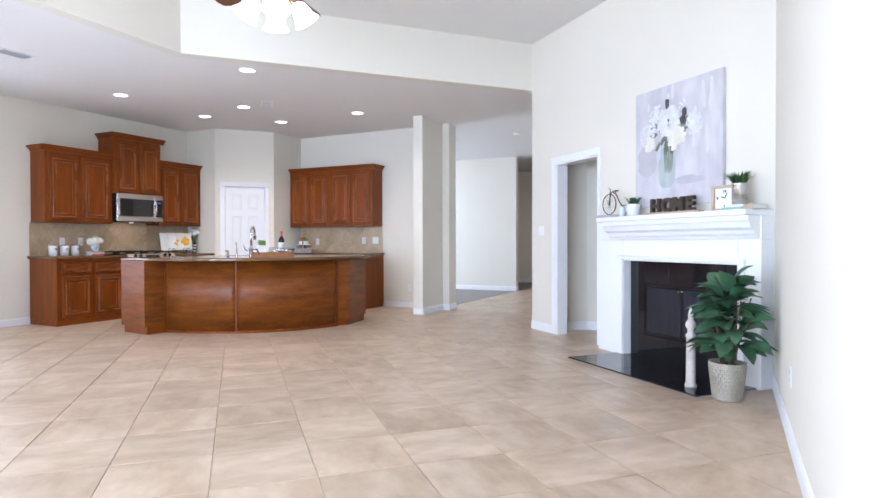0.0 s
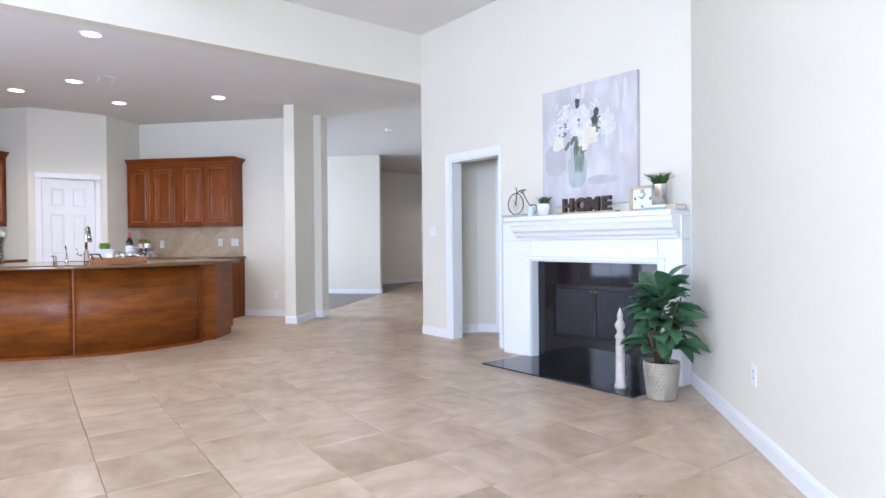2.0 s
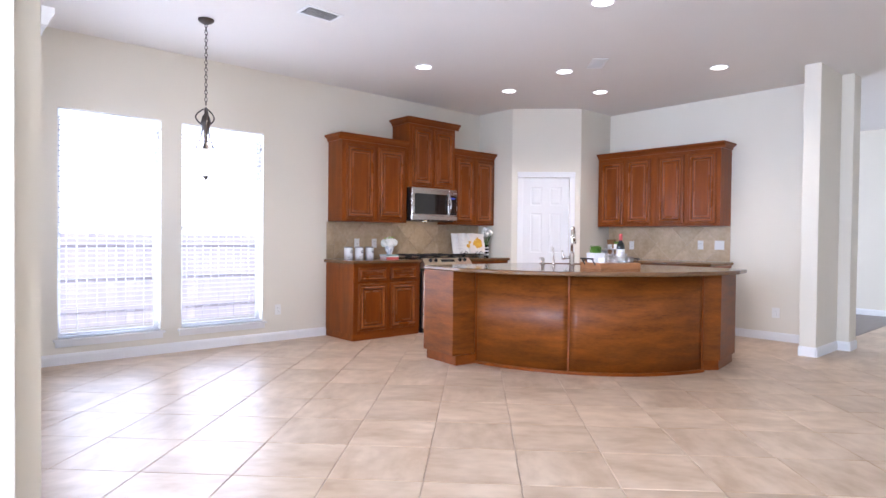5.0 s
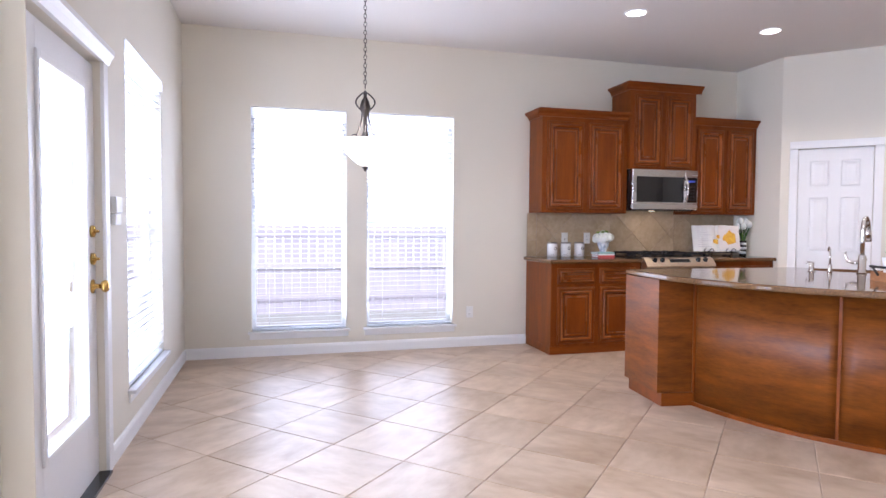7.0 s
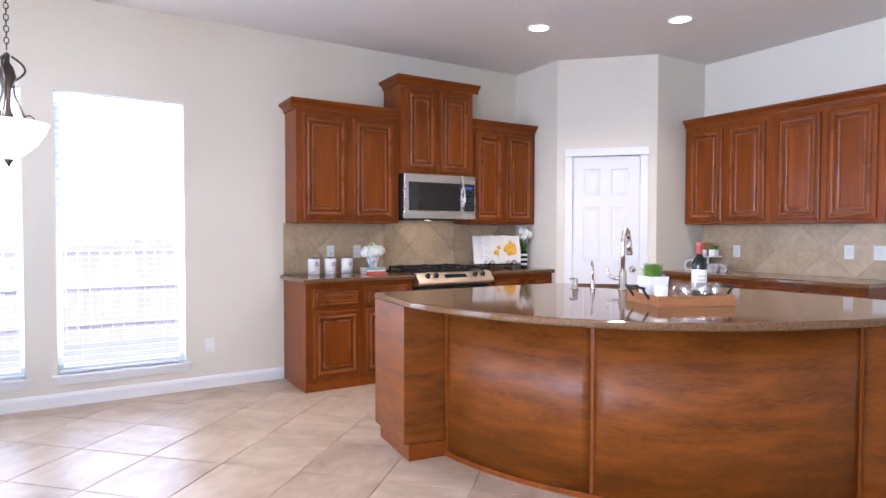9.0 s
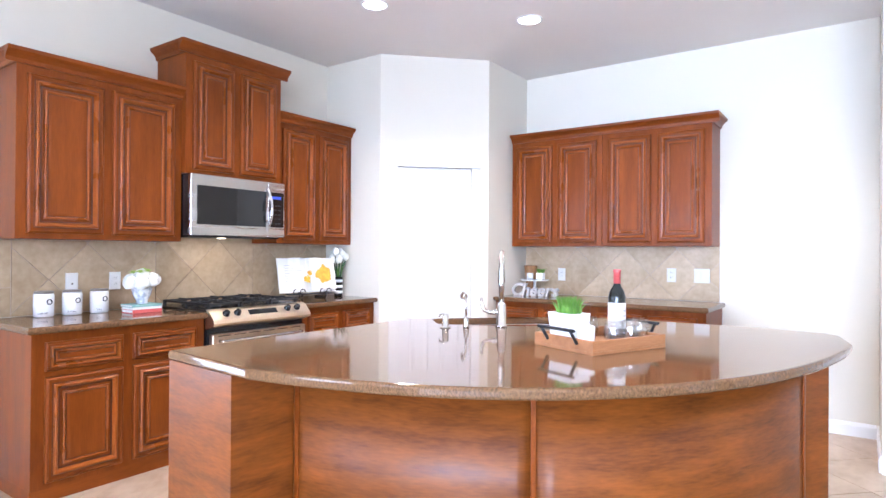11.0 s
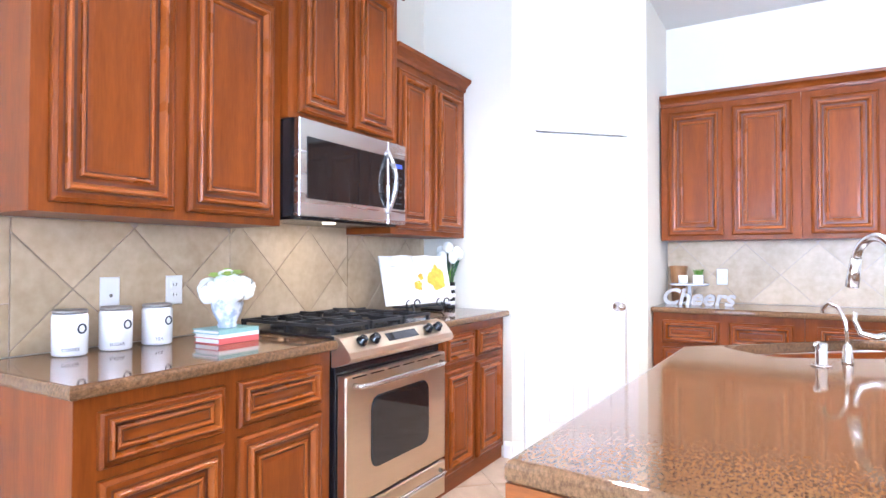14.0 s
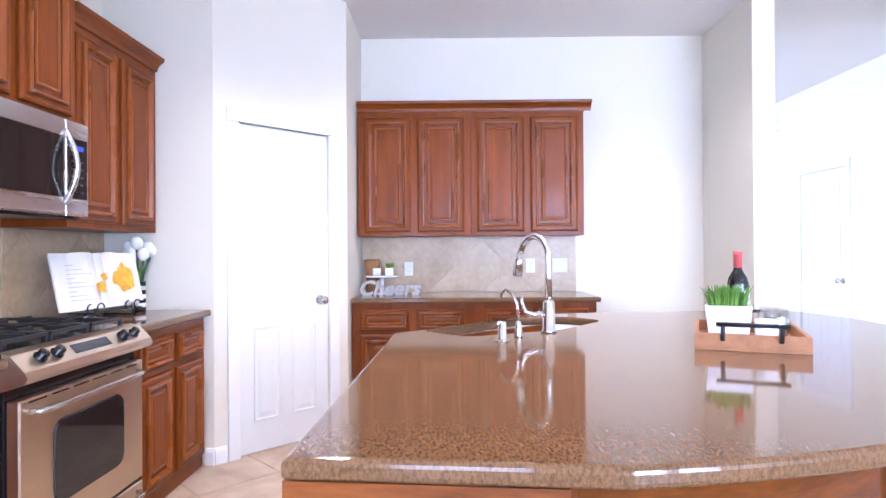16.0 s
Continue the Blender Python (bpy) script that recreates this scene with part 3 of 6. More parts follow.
slope = math.degrees(math.atan2(0.915 - 0.862, 0.05))
for k, x in enumerate((0.10, 0.185, RW - 0.185, RW - 0.10)):
    kb = part("knob", lathe([(0.024, 0), (0.024, 0.006), (0.019, 0.010), (0.018, 0.026), (0.014, 0.029)], 18), BLACK, fascia, "black control knob")
    kb.matrix_local = pose(x, -0.650, 0.892, slope - 5, 0, 0)
pan = part("control_panel", box(-0.115, 0.115, -0.02, 0.02, 0, 0.003, 0.001), BLACKGLASS, fascia)
pan.matrix_local = pose(RW / 2, -0.648, 0.890, slope, 0, 0)
dr = part("oven_door", rings_front(RW - 0.02, 0.52, [(0, -0.605), (0, -0.640), (0.006, -0.646)], None, 0.01, 0.245), OVENSTEEL, rg)
bm = bmesh.new()
wp = rounded([(0.17, 0.36), (RW - 0.17, 0.36), (RW - 0.17, 0.66), (0.17, 0.66)], 0.06, 5)
f0 = [bm.verts.new((x, -0.6465, z)) for x, z in wp]
cx0, cz0 = RW / 2, 0.51
f1 = [bm.verts.new((cx0 + (x - cx0) * 0.985, -0.652, cz0 + (z - cz0) * 0.97)) for x, z in wp]
for i in range(len(wp)):
    j = (i + 1) % len(wp)
    bm.faces.new((f0[i], f0[j], f1[j], f1[i]))
bm.faces.new(f1)
part("window", bm, BLACKGLASS, dr, "dark oven window with rounded corners")


def bar_handle(parent, x0, x1, y, z, out=0.045, r=0.011, material=STEEL):
    pts = [(x0, y, z), (x0 + 0.012, y - out * 0.8, z), (x0 + 0.05, y - out, z)] + [(x0 + 0.05 + (x1 - x0 - 0.1) * i / 6, y - out, z) for i in range(1, 6)] + [(x1 - 0.05, y - out, z), (x1 - 0.012, y - out * 0.8, z), (x1, y, z)]
    return part("handle", tube(pts, r, 10), material, parent)


bar_handle(dr, 0.06, RW - 0.06, -0.644, 0.722)
for k in range(6):
    part("vent_slot", box(0.05 + k * 0.117, 0.14 + k * 0.117, -0.647, -0.6455, 0.752, 0.757), BLACK, dr)
dd = part("warming_drawer", rings_front(RW - 0.02, 0.165, [(0, -0.605), (0, -0.640), (0.006, -0.646)], None, 0.01, 0.068), OVENSTEEL, rg)
bar_handle(dd, 0.06, RW - 0.06, -0.644, 0.195)
for gx in (0.03, RW / 2 - 0.115, RW - 0.26):
    bm = bmesh.new()
    gw = 0.23
    for yy in (-0.565, -0.30, -0.035):
        box(gx, gx + gw, yy - 0.006, yy + 0.006, 0.945, 0.958, 0, bm)
    for xx in (gx + 0.006, gx + gw - 0.006):
        box(xx - 0.006, xx + 0.006, -0.565, -0.035, 0.945, 0.958, 0, bm)
    for yc in (-0.44, -0.16):
        for s1 in (-1, 1):
            box(gx + gw / 2 - 0.005, gx + gw / 2 + 0.005, yc + s1 * 0.03, yc + s1 * 0.125, 0.947, 0.966, 0, bm)
            box(min(gx + gw / 2 + s1 * 0.03, gx + gw / 2 + s1 * 0.11), max(gx + gw / 2 + s1 * 0.03, gx + gw / 2 + s1 * 0.11), yc - 0.005, yc + 0.005, 0.947, 0.966, 0, bm)
    for xx in (gx + 0.006, gx + gw - 0.006):
        for yy in (-0.56, -0.30, -0.04):
            box(xx - 0.008, xx + 0.008, yy - 0.008, yy + 0.008, 0.922, 0.946, 0, bm)
    part("grate", bm, IRON, rg, "black cast iron burner grate")
for bx in (0.145, RW - 0.145):
    for by in (-0.44, -0.16):
        part("burner", lathe([(0.05, 0.922), (0.05, 0.932), (0.038, 0.934), (0.036, 0.944), (0.03, 0.946)], 20, None, bx, by), IRON, rg)

# ---- microwave ----
mw = thing("microwave", "stainless over-the-range microwave with black window", "microwave", (-2.983, -0.008, 1.402))
MW, MH = 0.772, 0.41
part("body", box(0, MW, -0.375, 0, 0, MH, 0.002), BLACK, mw)
part("vent_grille", box(0.02, MW - 0.02, -0.36, -0.05, -0.012, 0.0), BLACK, mw)
dr = part("door", rings_front(MW * 0.80, MH, [(0, -0.377), (0, -0.402), (0.004, -0.406)], None, 0, 0), STEEL, mw)
part("window", box(0.045, MW * 0.775, -0.409, -0.4055, 0.075, MH - 0.075, 0.001), BLACKGLASS, dr, "dark glass microwave window")
part("control_panel", rings_front(MW * 0.198, MH, [(0, -0.377), (0, -0.402), (0.003, -0.406)], None, MW * 0.802, 0), STEEL, mw)
cp = part("keypad", box(MW * 0.815, MW - 0.012, -0.409, -0.4055, 0.075, MH - 0.075, 0.001), BLACKGLASS, mw)
part("display", box(MW * 0.845, MW - 0.04, -0.4105, -0.4088, 0.285, 0.305), mat("blue_display", (0.02, 0.03, 0.2), None, 0.3, emit=(0.12, 0.2, 1.0), power=0.35, bump=0), cp, "blue lit clock display")
for r0 in range(5):
    for c0 in range(3):
        part("key", box(MW * 0.838 + c0 * 0.032, MW * 0.838 + c0 * 0.032 + 0.018, -0.4102, -0.4088, 0.10 + r0 * 0.033, 0.108 + r0 * 0.033), IRON, cp)
part("handle", tube([(MW * 0.795, -0.405, 0.05)] + [(MW * 0.795, -0.412 - 0.045 * math.sin(math.pi * i / 10), 0.06 + 0.029 * i) for i in range(11)] + [(MW * 0.795, -0.405, 0.36)], 0.012, 10), STEEL, mw, "curved steel door handle")
part("task_light", lathe([(0.03, -0.016), (0.03, -0.0125)], 16, None, 0.30, -0.30), mat("task_glow", (1, 0.9, 0.7), None, 0.5, emit=(1, 0.8, 0.5), power=4, bump=0), mw)


# ---- doors ----
def panel_door(name, loc, rz, w, h, label, knob_side=1, knob=CHROME):
    """A six-panel white door with casing; front to -y, hinge at local x 0."""
    t = thing(name, label, "door", loc, rz)
    tagged(t, kind="structure")
    lf = part("leaf", box(0.003, w - 0.003, 0.012, 0.045, 0.008, h - 0.004), DOORW, t)
    cw = (w - 0.10 * 2 - 0.09) / 2
    for x in (0.10, 0.19 + cw):
        for z0, z1 in ((0.20, 0.78), (0.98, 1.54), (1.64, h - 0.12)):
            part("panel", rings_front(cw, z1 - z0, [(0, 0.013), (0.0, 0.004), (0.008, 0.003), (0.014, 0.011), (0.022, 0.011), (0.05, 0.005)], None, x, z0), DOORW, lf)
    for a, b in (((-0.075, 0), (0.0, h)), ((w, 0), (w + 0.075, h))):
        part("casing", box(a[0], b[0], -0.018, 0.0, 0, h + 0.0, 0.004), TRIM, t)
    part("casing", box(-0.078, w + 0.078, -0.02, 0.0, h + 0.001, h + 0.078, 0.004), TRIM, t)
    kx = w - 0.065 if knob_side > 0 else 0.065
    kb = part("door_knob", lathe([(0.032, 0), (0.032, 0.006), (0.012, 0.012), (0.012, 0.035), (0.026, 0.045), (0.029, 0.058), (0.022, 0.07), (0.008, 0.073)], 20), knob, lf, "brushed metal door knob")
    kb.matrix_local = pose(kx, 0.011, 0.92, 90, 0, 0)
    return t


panel_door("door_1", (P0.x + (P1 - P0).x * 0.155 / PL, P0.y + (P1 - P0).y * 0.155 / PL, 0), -45, 0.64, 2.03, "closed white six-panel pantry door")
hd = math.degrees(math.atan2(H1.y - H0.y, H1.x - H0.x))
hp = H0 + (H1 - H0).normalized() * 1.70
panel_door("door_2", (hp.x, hp.y, 0), hd, 0.76, 2.05, "closed white six-panel door at the hall end", -1)

panel_door("door_5", (1.81, -5.95, 0), 180, 0.76, 2.06, "closed white six-panel door in the hall")

# ---- fireplace ----
# local x runs along the wall to its right end, front to -y
FR = math.degrees(math.atan2(ED.y, ED.x))


def at_wall(s, out, z=0.0):
    p = fw(s, out)
    return (p.x, p.y, z)


fp = thing("fireplace", "white painted fireplace surround with black tile face", "fireplace", at_wall(1.505, 0.002), FR)
SW = 1.88
S0 = 0.38
part("leg", box(0, S0, -0.13, 0, 0, 1.10, 0.004), TRIM, fp)
part("leg", box(SW - 0.20, SW, -0.13, 0, 0, 1.10, 0.004), TRIM, fp)
part("frieze", box(0, SW, -0.13, 0, 1.101, 1.2745, 0.004), TRIM, fp)
part("header_panel", box(S0 + 0.001, SW - 0.201, -0.13, 0, 0.905, 1.10, 0.003), TRIM, fp)
part("inner_trim", rail([(0.0, 0.0), (0.03, 0.0), (0.028, 0.016), (0.015, 0.024), (0.0, 0.03)], (S0 - 0.07, -0.13), (SW - 0.13, -0.13)), TRIM, fp).location.z = 0.925
for xa in (S0 - 0.065, SW - 0.195):
    part("bead", box(xa, xa + 0.06, -0.147, -0.13, 0, 0.924, 0.006), TRIM, fp)
part("moulding", rail([(0, 1.105), (0.02, 1.105), (0.025, 1.125), (0.05, 1.14), (0.06, 1.165), (0.095, 1.185), (0.11, 1.225), (0.12, 1.237), (0.12, 1.2745), (0, 1.2745)], (0.22, -0.13), (SW - 0.01, -0.13)), TRIM, fp)
part("mantel_shelf", box(0.17, SW, -0.29, 0, 1.275, 1.317, 0.008), TRIM, fp, "thick white mantel shelf")
fx0, fx1 = S0 + 0.002, SW - 0.202
gx0, gx1, gz0, gz1 = fx0 + 0.19, fx1 - 0.19, 0.22, 0.70
cutsx = [fx0, gx0, (gx0 + gx1) / 2 - 0.15, (gx0 + gx1) / 2 + 0.17, gx1, fx1]
for i in range(5):
    for z0, z1 in ((0.0, gz0), (gz1, 0.904)):
        part("tile", box(cutsx[i] + 0.0015, cutsx[i + 1] - 0.0015, -0.045, -0.002, z0 + 0.0015, z1 - 0.0015, 0.0015), BLACKTILE, fp)
for xa, xb in ((fx0, gx0), (gx1, fx1)):
    for z0, z1 in ((gz0, 0.46), (0.46, gz1)):
        part("tile", box(xa + 0.0015, xb - 0.0015, -0.045, -0.002, z0 + 0.0015, z1 - 0.0015, 0.0015), BLACKTILE, fp)
for x0, x1, z0, z1 in ((fx0, fx1, 0.0, gz0), (fx0, fx1, gz1, 0.904), (fx0, gx0, gz0, gz1), (gx1, fx1, gz0, gz1)):
    part("joint_bed", box(x0 + 0.001, x1 - 0.001, -0.0425, -0.004, z0 + 0.0005, z1 - 0.0005), BLACK, fp)
fb = part("firebox", box(gx0, gx1, -0.03, -0.003, gz0, gz1), BLACK, fp)
half = (gx0 + gx1) / 2
for xa, xb in ((gx0 + 0.012, half - 0.003), (half + 0.003, gx1 - 0.012)):
    dr = part("glass_door", rings_front(xb - xa, gz1 - gz0 - 0.03, [(0, -0.031), (0, -0.047), (0.004, -0.049), (0.016, -0.049), (0.02, -0.042)], None, xa, gz0 + 0.012), BLACK, fb)
    part("screen", box(xa + 0.021, xb - 0.021, -0.0445, -0.0415, gz0 + 0.035, gz1 - 0.04), MESHSCREEN, dr, "dark mesh fire screen")
    part("knob", lathe([(0.008, 0), (0.008, 0.012), (0.004, 0.014)], 10), CHROME, dr).matrix_local = pose(half - 0.02 if xb < half + 0.01 else half + 0.02, -0.049, gz1 - 0.05, 90, 0, 0)
hb = thing("hearth", "polished black granite tile hearth flush with the floor", "hearth", at_wall(1.80, 0.136), FR)
JOINT = mat("grey_tile_joint", (0.30, 0.30, 0.31), (0.22, 0.22, 0.23), 0.8, scale=9, fine=90, bump=0.1)
part("joint_bed", box(0.001, 1.554, -0.564, -0.001, 0.0005, 0.0095), JOINT, hb)
hx = [0.0, 0.62, 1.10, 1.555]
for i in range(3):
    part("tile", box(hx[i] + 0.002, hx[i + 1] - 0.002, -0.565, -0.0015, 0.001, 0.012, 0.002), BLACKTILE, hb)
part("tile", box(0.09, 1.38, 0.002, 0.096, 0.001, 0.012, 0.002), BLACKTILE, hb)

# doorway casing in the fireplace wall
cs = thing("door_casing", "white moulded casing round an open doorway", "door casing", at_wall(0.55, 0.0), FR)
tagged(cs, kind="structure")
part("jamb", box(-0.085, 0.0, -0.018, 0, 0, 2.0, 0.005), TRIM, cs)
part("jamb", box(0.78, 0.82, -0.018, 0, 0, 2.0, 0.005), TRIM, cs)
part("head", box(-0.087, 0.822, -0.020, 0, 2.001, 2.075, 0.005), TRIM, cs)
part("lining", box(0.0, 0.018, -0.005, 0.135, 0, 2.0), TRIM, cs)
part("lining", box(0.762, 0.78, -0.005, 0.135, 0, 2.0), TRIM, cs)
part("lining", box(0.018, 0.762, -0.005, 0.135, 1.982, 1.9995), TRIM, cs)
panel_door("door_3", (-1.272, -7.10, 0), -90, 0.7, 2.0, "white six-panel door in the vestibule", -1)


# ---- windows ----
def window(name, loc, rz, w, h, label, sash=True):
    """Opening w by h; room face at y 0 (front -y), wall body behind."""
    t = thing(name, label, "window", loc, rz)
    tagged(t, kind="structure")
    for x0, x1, z0, z1 in ((0, 0.035, 0, h), (w - 0.035, w, 0, h), (0.035, w - 0.035, h - 0.035, h), (0.035, w - 0.035, 0, 0.035), (0.035, w - 0.035, h * 0.488 - 0.02, h * 0.488 + 0.02)):
        part("frame", box(x0, x1, 0.085, 0.125, z0, z1, 0.003), TRIM, t)
    for z0, z1 in ((0.035, h * 0.488 - 0.02), (h * 0.488 + 0.02, h - 0.035)):
        p = part("pane", box(0.035, w - 0.035, 0.102, 0.106, z0, z1), GLASS, t)
        p.visible_shadow = False
    part("sill", box(-0.035, w + 0.035, -0.045, 0.08, -0.022, 0.0, 0.005), TRIM, t)
    part("apron", box(-0.02, w + 0.02, -0.014, 0, -0.075, -0.023, 0.004), TRIM, t)
    return t


def blind(loc, rz, w, h, group="window blinds"):
    t = thing("window_blind", "white faux-wood horizontal blind lowered over the window", "blind", loc, rz, group)
    part("valance", box(0.002, w - 0.002, -0.012, 0.055, h - 0.085, h - 0.012, 0.004), BLINDW, t)
    n = int((h - 0.12) / 0.046)
    me = mesh_of(box(0.008, w - 0.008, -0.025, 0.025, -0.0015, 0.0015), "slat", BLINDW)
    for k in range(n):
        o = new("slat", me)
        o.parent = t
        o.matrix_local = pose(0, 0.028, h - 0.105 - k * 0.046, -7, 0, 0)
    part("bottom_rail", box(0.008, w - 0.008, 0.005, 0.05, 0.004, 0.022, 0.004), BLINDW, t)
    for x in (w * 0.18, w * 0.82):
        part("ladder_cord", box(x - 0.0015, x + 0.0015, 0.001, 0.003, 0.02, h - 0.075), BLINDW, t)
    return t


for i, x0 in enumerate((-6.675, -5.615)):
    window("window_%d" % (i + 1), (x0, 0, 0.235), 0, 0.865, 2.065, "white double-hung window with blown-out daylight")
    blind((x0, 0, 0.235), 0, 0.865, 2.065)
window("window_3", (-7.25, -2.03, 0.29), 90, 1.04, 1.97, "white double-hung window beside the patio door")
blind((-7.25, -2.03, 0.29), 90, 1.04, 1.97)
for i, y0 in enumerate((-8.18, -6.68, -5.18)):
    window("window_%d" % (i + 4), (-10.6, y0, 0.5), 90, 1.15, 2.15, "tall white living room window")

# ---- patio door ----
pd = thing("door_4", "white patio door with a full glass pane and brass locks", "door", (-7.25, -3.37, 0), 90)
tagged(pd, kind="structure")
dw, dh = 0.86, 2.0
for x0, x1, z0, z1 in ((0.005, 0.16, 0.01, dh - 0.02), (dw - 0.16, dw - 0.005, 0.01, dh - 0.02), (0.16, dw - 0.16, dh - 0.15, dh - 0.02), (0.16, dw - 0.16, 0.01, 0.33)):
    part("frame", box(x0, x1, 0.03, 0.075, z0, z1, 0.002), DOORW, pd)
p = part("pane", box(0.16, dw - 0.16, 0.05, 0.055, 0.33, dh - 0.15), GLASS, pd)
p.visible_shadow = False
for x0, x1, z0, z1 in ((0.145, 0.175, 0.315, dh - 0.135), (dw - 0.175, dw - 0.145, 0.315, dh - 0.135), (0.175, dw - 0.175, dh - 0.165, dh - 0.135), (0.175, dw - 0.175, 0.315, 0.345)):
    part("glazing_bead", box(x0, x1, 0.018, 0.03, z0, z1, 0.004), DOORW, pd)
part("casing", box(dw, dw + 0.07, -0.018, 0, 0, dh, 0.004), TRIM, pd)
part("casing", rail([(0, 0), (0.02, 0), (0.03, 0.03), (0.045, 0.05), (0.045, 0.075), (0, 0.075)], (-0.02, 0), (dw + 0.09, 0)), TRIM, pd).location.z = dh
part("threshold", box(0.0, dw, -0.03, 0.12, 0.001, 0.016, 0.003), BLACK, pd)
for z, kind in ((0.93, 1), (1.06, 0), (1.19, 0)):
    k = part("door_knob" if kind else "deadbolt", lathe([(0.033, 0), (0.033, 0.007), (0.012, 0.012), (0.012, 0.035), (0.026, 0.045), (0.03, 0.058), (0.022, 0.07), (0.006, 0.073)] if kind else [(0.028, 0), (0.028, 0.012), (0.022, 0.016), (0.008, 0.02), (0.006, 0.034)], 20), BRASS, pd, "polished brass")
    k.matrix_local = pose(dw - 0.065, 0.03, z, 90, 0, 0)

# ---- ceiling fittings ----
for cx, cy in CANS + [(6.9, -5.1)]:
    t = thing("recessed_light", "white recessed ceiling can light, switched on", "recessed light", (cx, cy, KITCHEN_Z - 0.001), 0, "kitchen can lights")
    part("trim_ring", lathe([(0.095, 0), (0.095, -0.006), (0.080, -0.008), (0.078, -0.002)], 28, cap=False), TRIM, t)
    part("lens", lathe([(0.078, -0.0035), (0.02, -0.006), (0.001, -0.006)], 28, cap=False), CANGLOW, t)

# ---- outside ----
GRASS = mat("lawn", (0.44, 0.42, 0.37), (0.36, 0.35, 0.29), 0.9, scale=3, fine=60, bump=0.3)
FENCE = mat("fence_wood", (0.58, 0.53, 0.57), (0.48, 0.44, 0.48), 0.8, scale=3, fine=30, stretch=(8, 8, 1), bump=0.1, spread=0.1)
BRICK = mat("brick", (0.42, 0.25, 0.20), (0.32, 0.18, 0.14), 0.85, scale=6, fine=60, bump=0.2, spread=0.3)
CONC = mat("concrete", (0.55, 0.53, 0.50), (0.47, 0.45, 0.43), 0.85, scale=3, fine=70, bump=0.1)
# Emissive white for added panels that stand in for the blown-out sky.
SKYGLOW = mat("sky_glow_panel", (0.9, 0.93, 1.0), None, 0.9, emit=(0.95, 0.97, 1.0), power=4.0, bump=0)
solo("ground", box(-60, 60, -60, 60, -0.5, -0.35), GRASS, "pale dry winter lawn round the house", "ground", kind="structure")
solo("patio", box(-10.2, -7.4, -3.1, 0.5, -0.349, -0.12), CONC, "pale concrete patio slab", "patio", kind="structure")
# Two added glowing panels that turn the window views white.
solo("backdrop", box(-30, 20, 15.0, 15.2, -0.3, 22), SKYGLOW, "glowing white panel standing in for overexposed sky beyond the fence", "backdrop", kind="structure")
solo("backdrop", box(-32.2, -32, -25, 15, -0.3, 22), SKYGLOW, "glowing white panel standing in for overexposed sky beyond the garden", "backdrop", kind="structure")
fence_label = "weathered wooden board fence behind the lawn"


def fence(loc, rz, length):
    t = thing("fence", fence_label, "fence", loc, rz, "garden fences")
    me = mesh_of(box(0, 0.135, -0.01, 0.01, 0, 1.55), "board", FENCE)
    for k in range(int(length / 0.145)):
        o = new("board", me)
        o.parent = t
        o.matrix_local = pose(k * 0.145, 0, random.uniform(-0.01, 0.01))
    for z in (0.25, 0.8, 1.35):
        part("rail", box(0, length, -0.05, -0.011, z, z + 0.09), FENCE, t)


fence((-11, 5.0, -0.35), 0, 12)
fence((-14, -9.0, -0.35), 90, 14)
col = thing("brick_column", "red brick patio column outside the glass door", "column", (-8.75, -2.46, -0.12))
bme = mesh_of(box(-0.1, 0.1, -0.046, 0.046, 0, 0.057, 0.003), "brick", BRICK)
for k in range(40):
    for q in range(4):
        o = new("brick", bme)
        o.parent = col
        m = pose(0.0, 0.0, 0.068 * k, 0, 0, 90 * q) @ pose(-0.05 if k % 2 else 0.05, -0.12, 0)
        o.matrix_local = m
part("mortar_core", box(-0.155, 0.155, -0.155, 0.155, 0, 2.75), CONC, col)

# ---- hanging lamp of the breakfast nook ----
BRONZE = mat("aged_bronze", (0.10, 0.085, 0.075), (0.05, 0.042, 0.038), 0.4, 0.8, scale=8, fine=70, bump=0.1)
FROST = mat("frosted_glass", (0.9, 0.88, 0.84), (0.86, 0.84, 0.80), 0.4, emit=(1, 0.93, 0.82), power=1.6, bump=0)
CHX, CHY = -5.79, -1.14
ch = thing("pendant_lamp", "bronze scrollwork pendant lamp with a frosted glass bowl, lit", "pendant lamp", (CHX, CHY, 0))
part("canopy", lathe([(0.065, KITCHEN_Z - 0.001), (0.065, KITCHEN_Z - 0.012), (0.045, KITCHEN_Z - 0.03), (0.012, KITCHEN_Z - 0.045)], 24), BRONZE, ch)
z = KITCHEN_Z - 0.05
k = 0
ring = mesh_of(tube([(0.011 * math.cos(a * math.pi / 6), 0, 0.019 * math.sin(a * math.pi / 6)) for a in range(13)], 0.0028, 6), "chain_link", BRONZE)
while z > 2.27:
    o = new("chain_link", ring)
    o.parent = ch
    o.matrix_local = pose(0, 0, z, 0, 0, 90 * (k % 2))
    z -= 0.031
    k += 1
part("stem", lathe([(0.006, 2.25), (0.014, 2.24), (0.012, 2.2), (0.03, 2.17), (0.042, 2.12), (0.03, 2.08), (0.016, 2.05), (0.014, 1.95), (0.03, 1.9), (0.02, 1.86)], 18), BRONZE, ch)
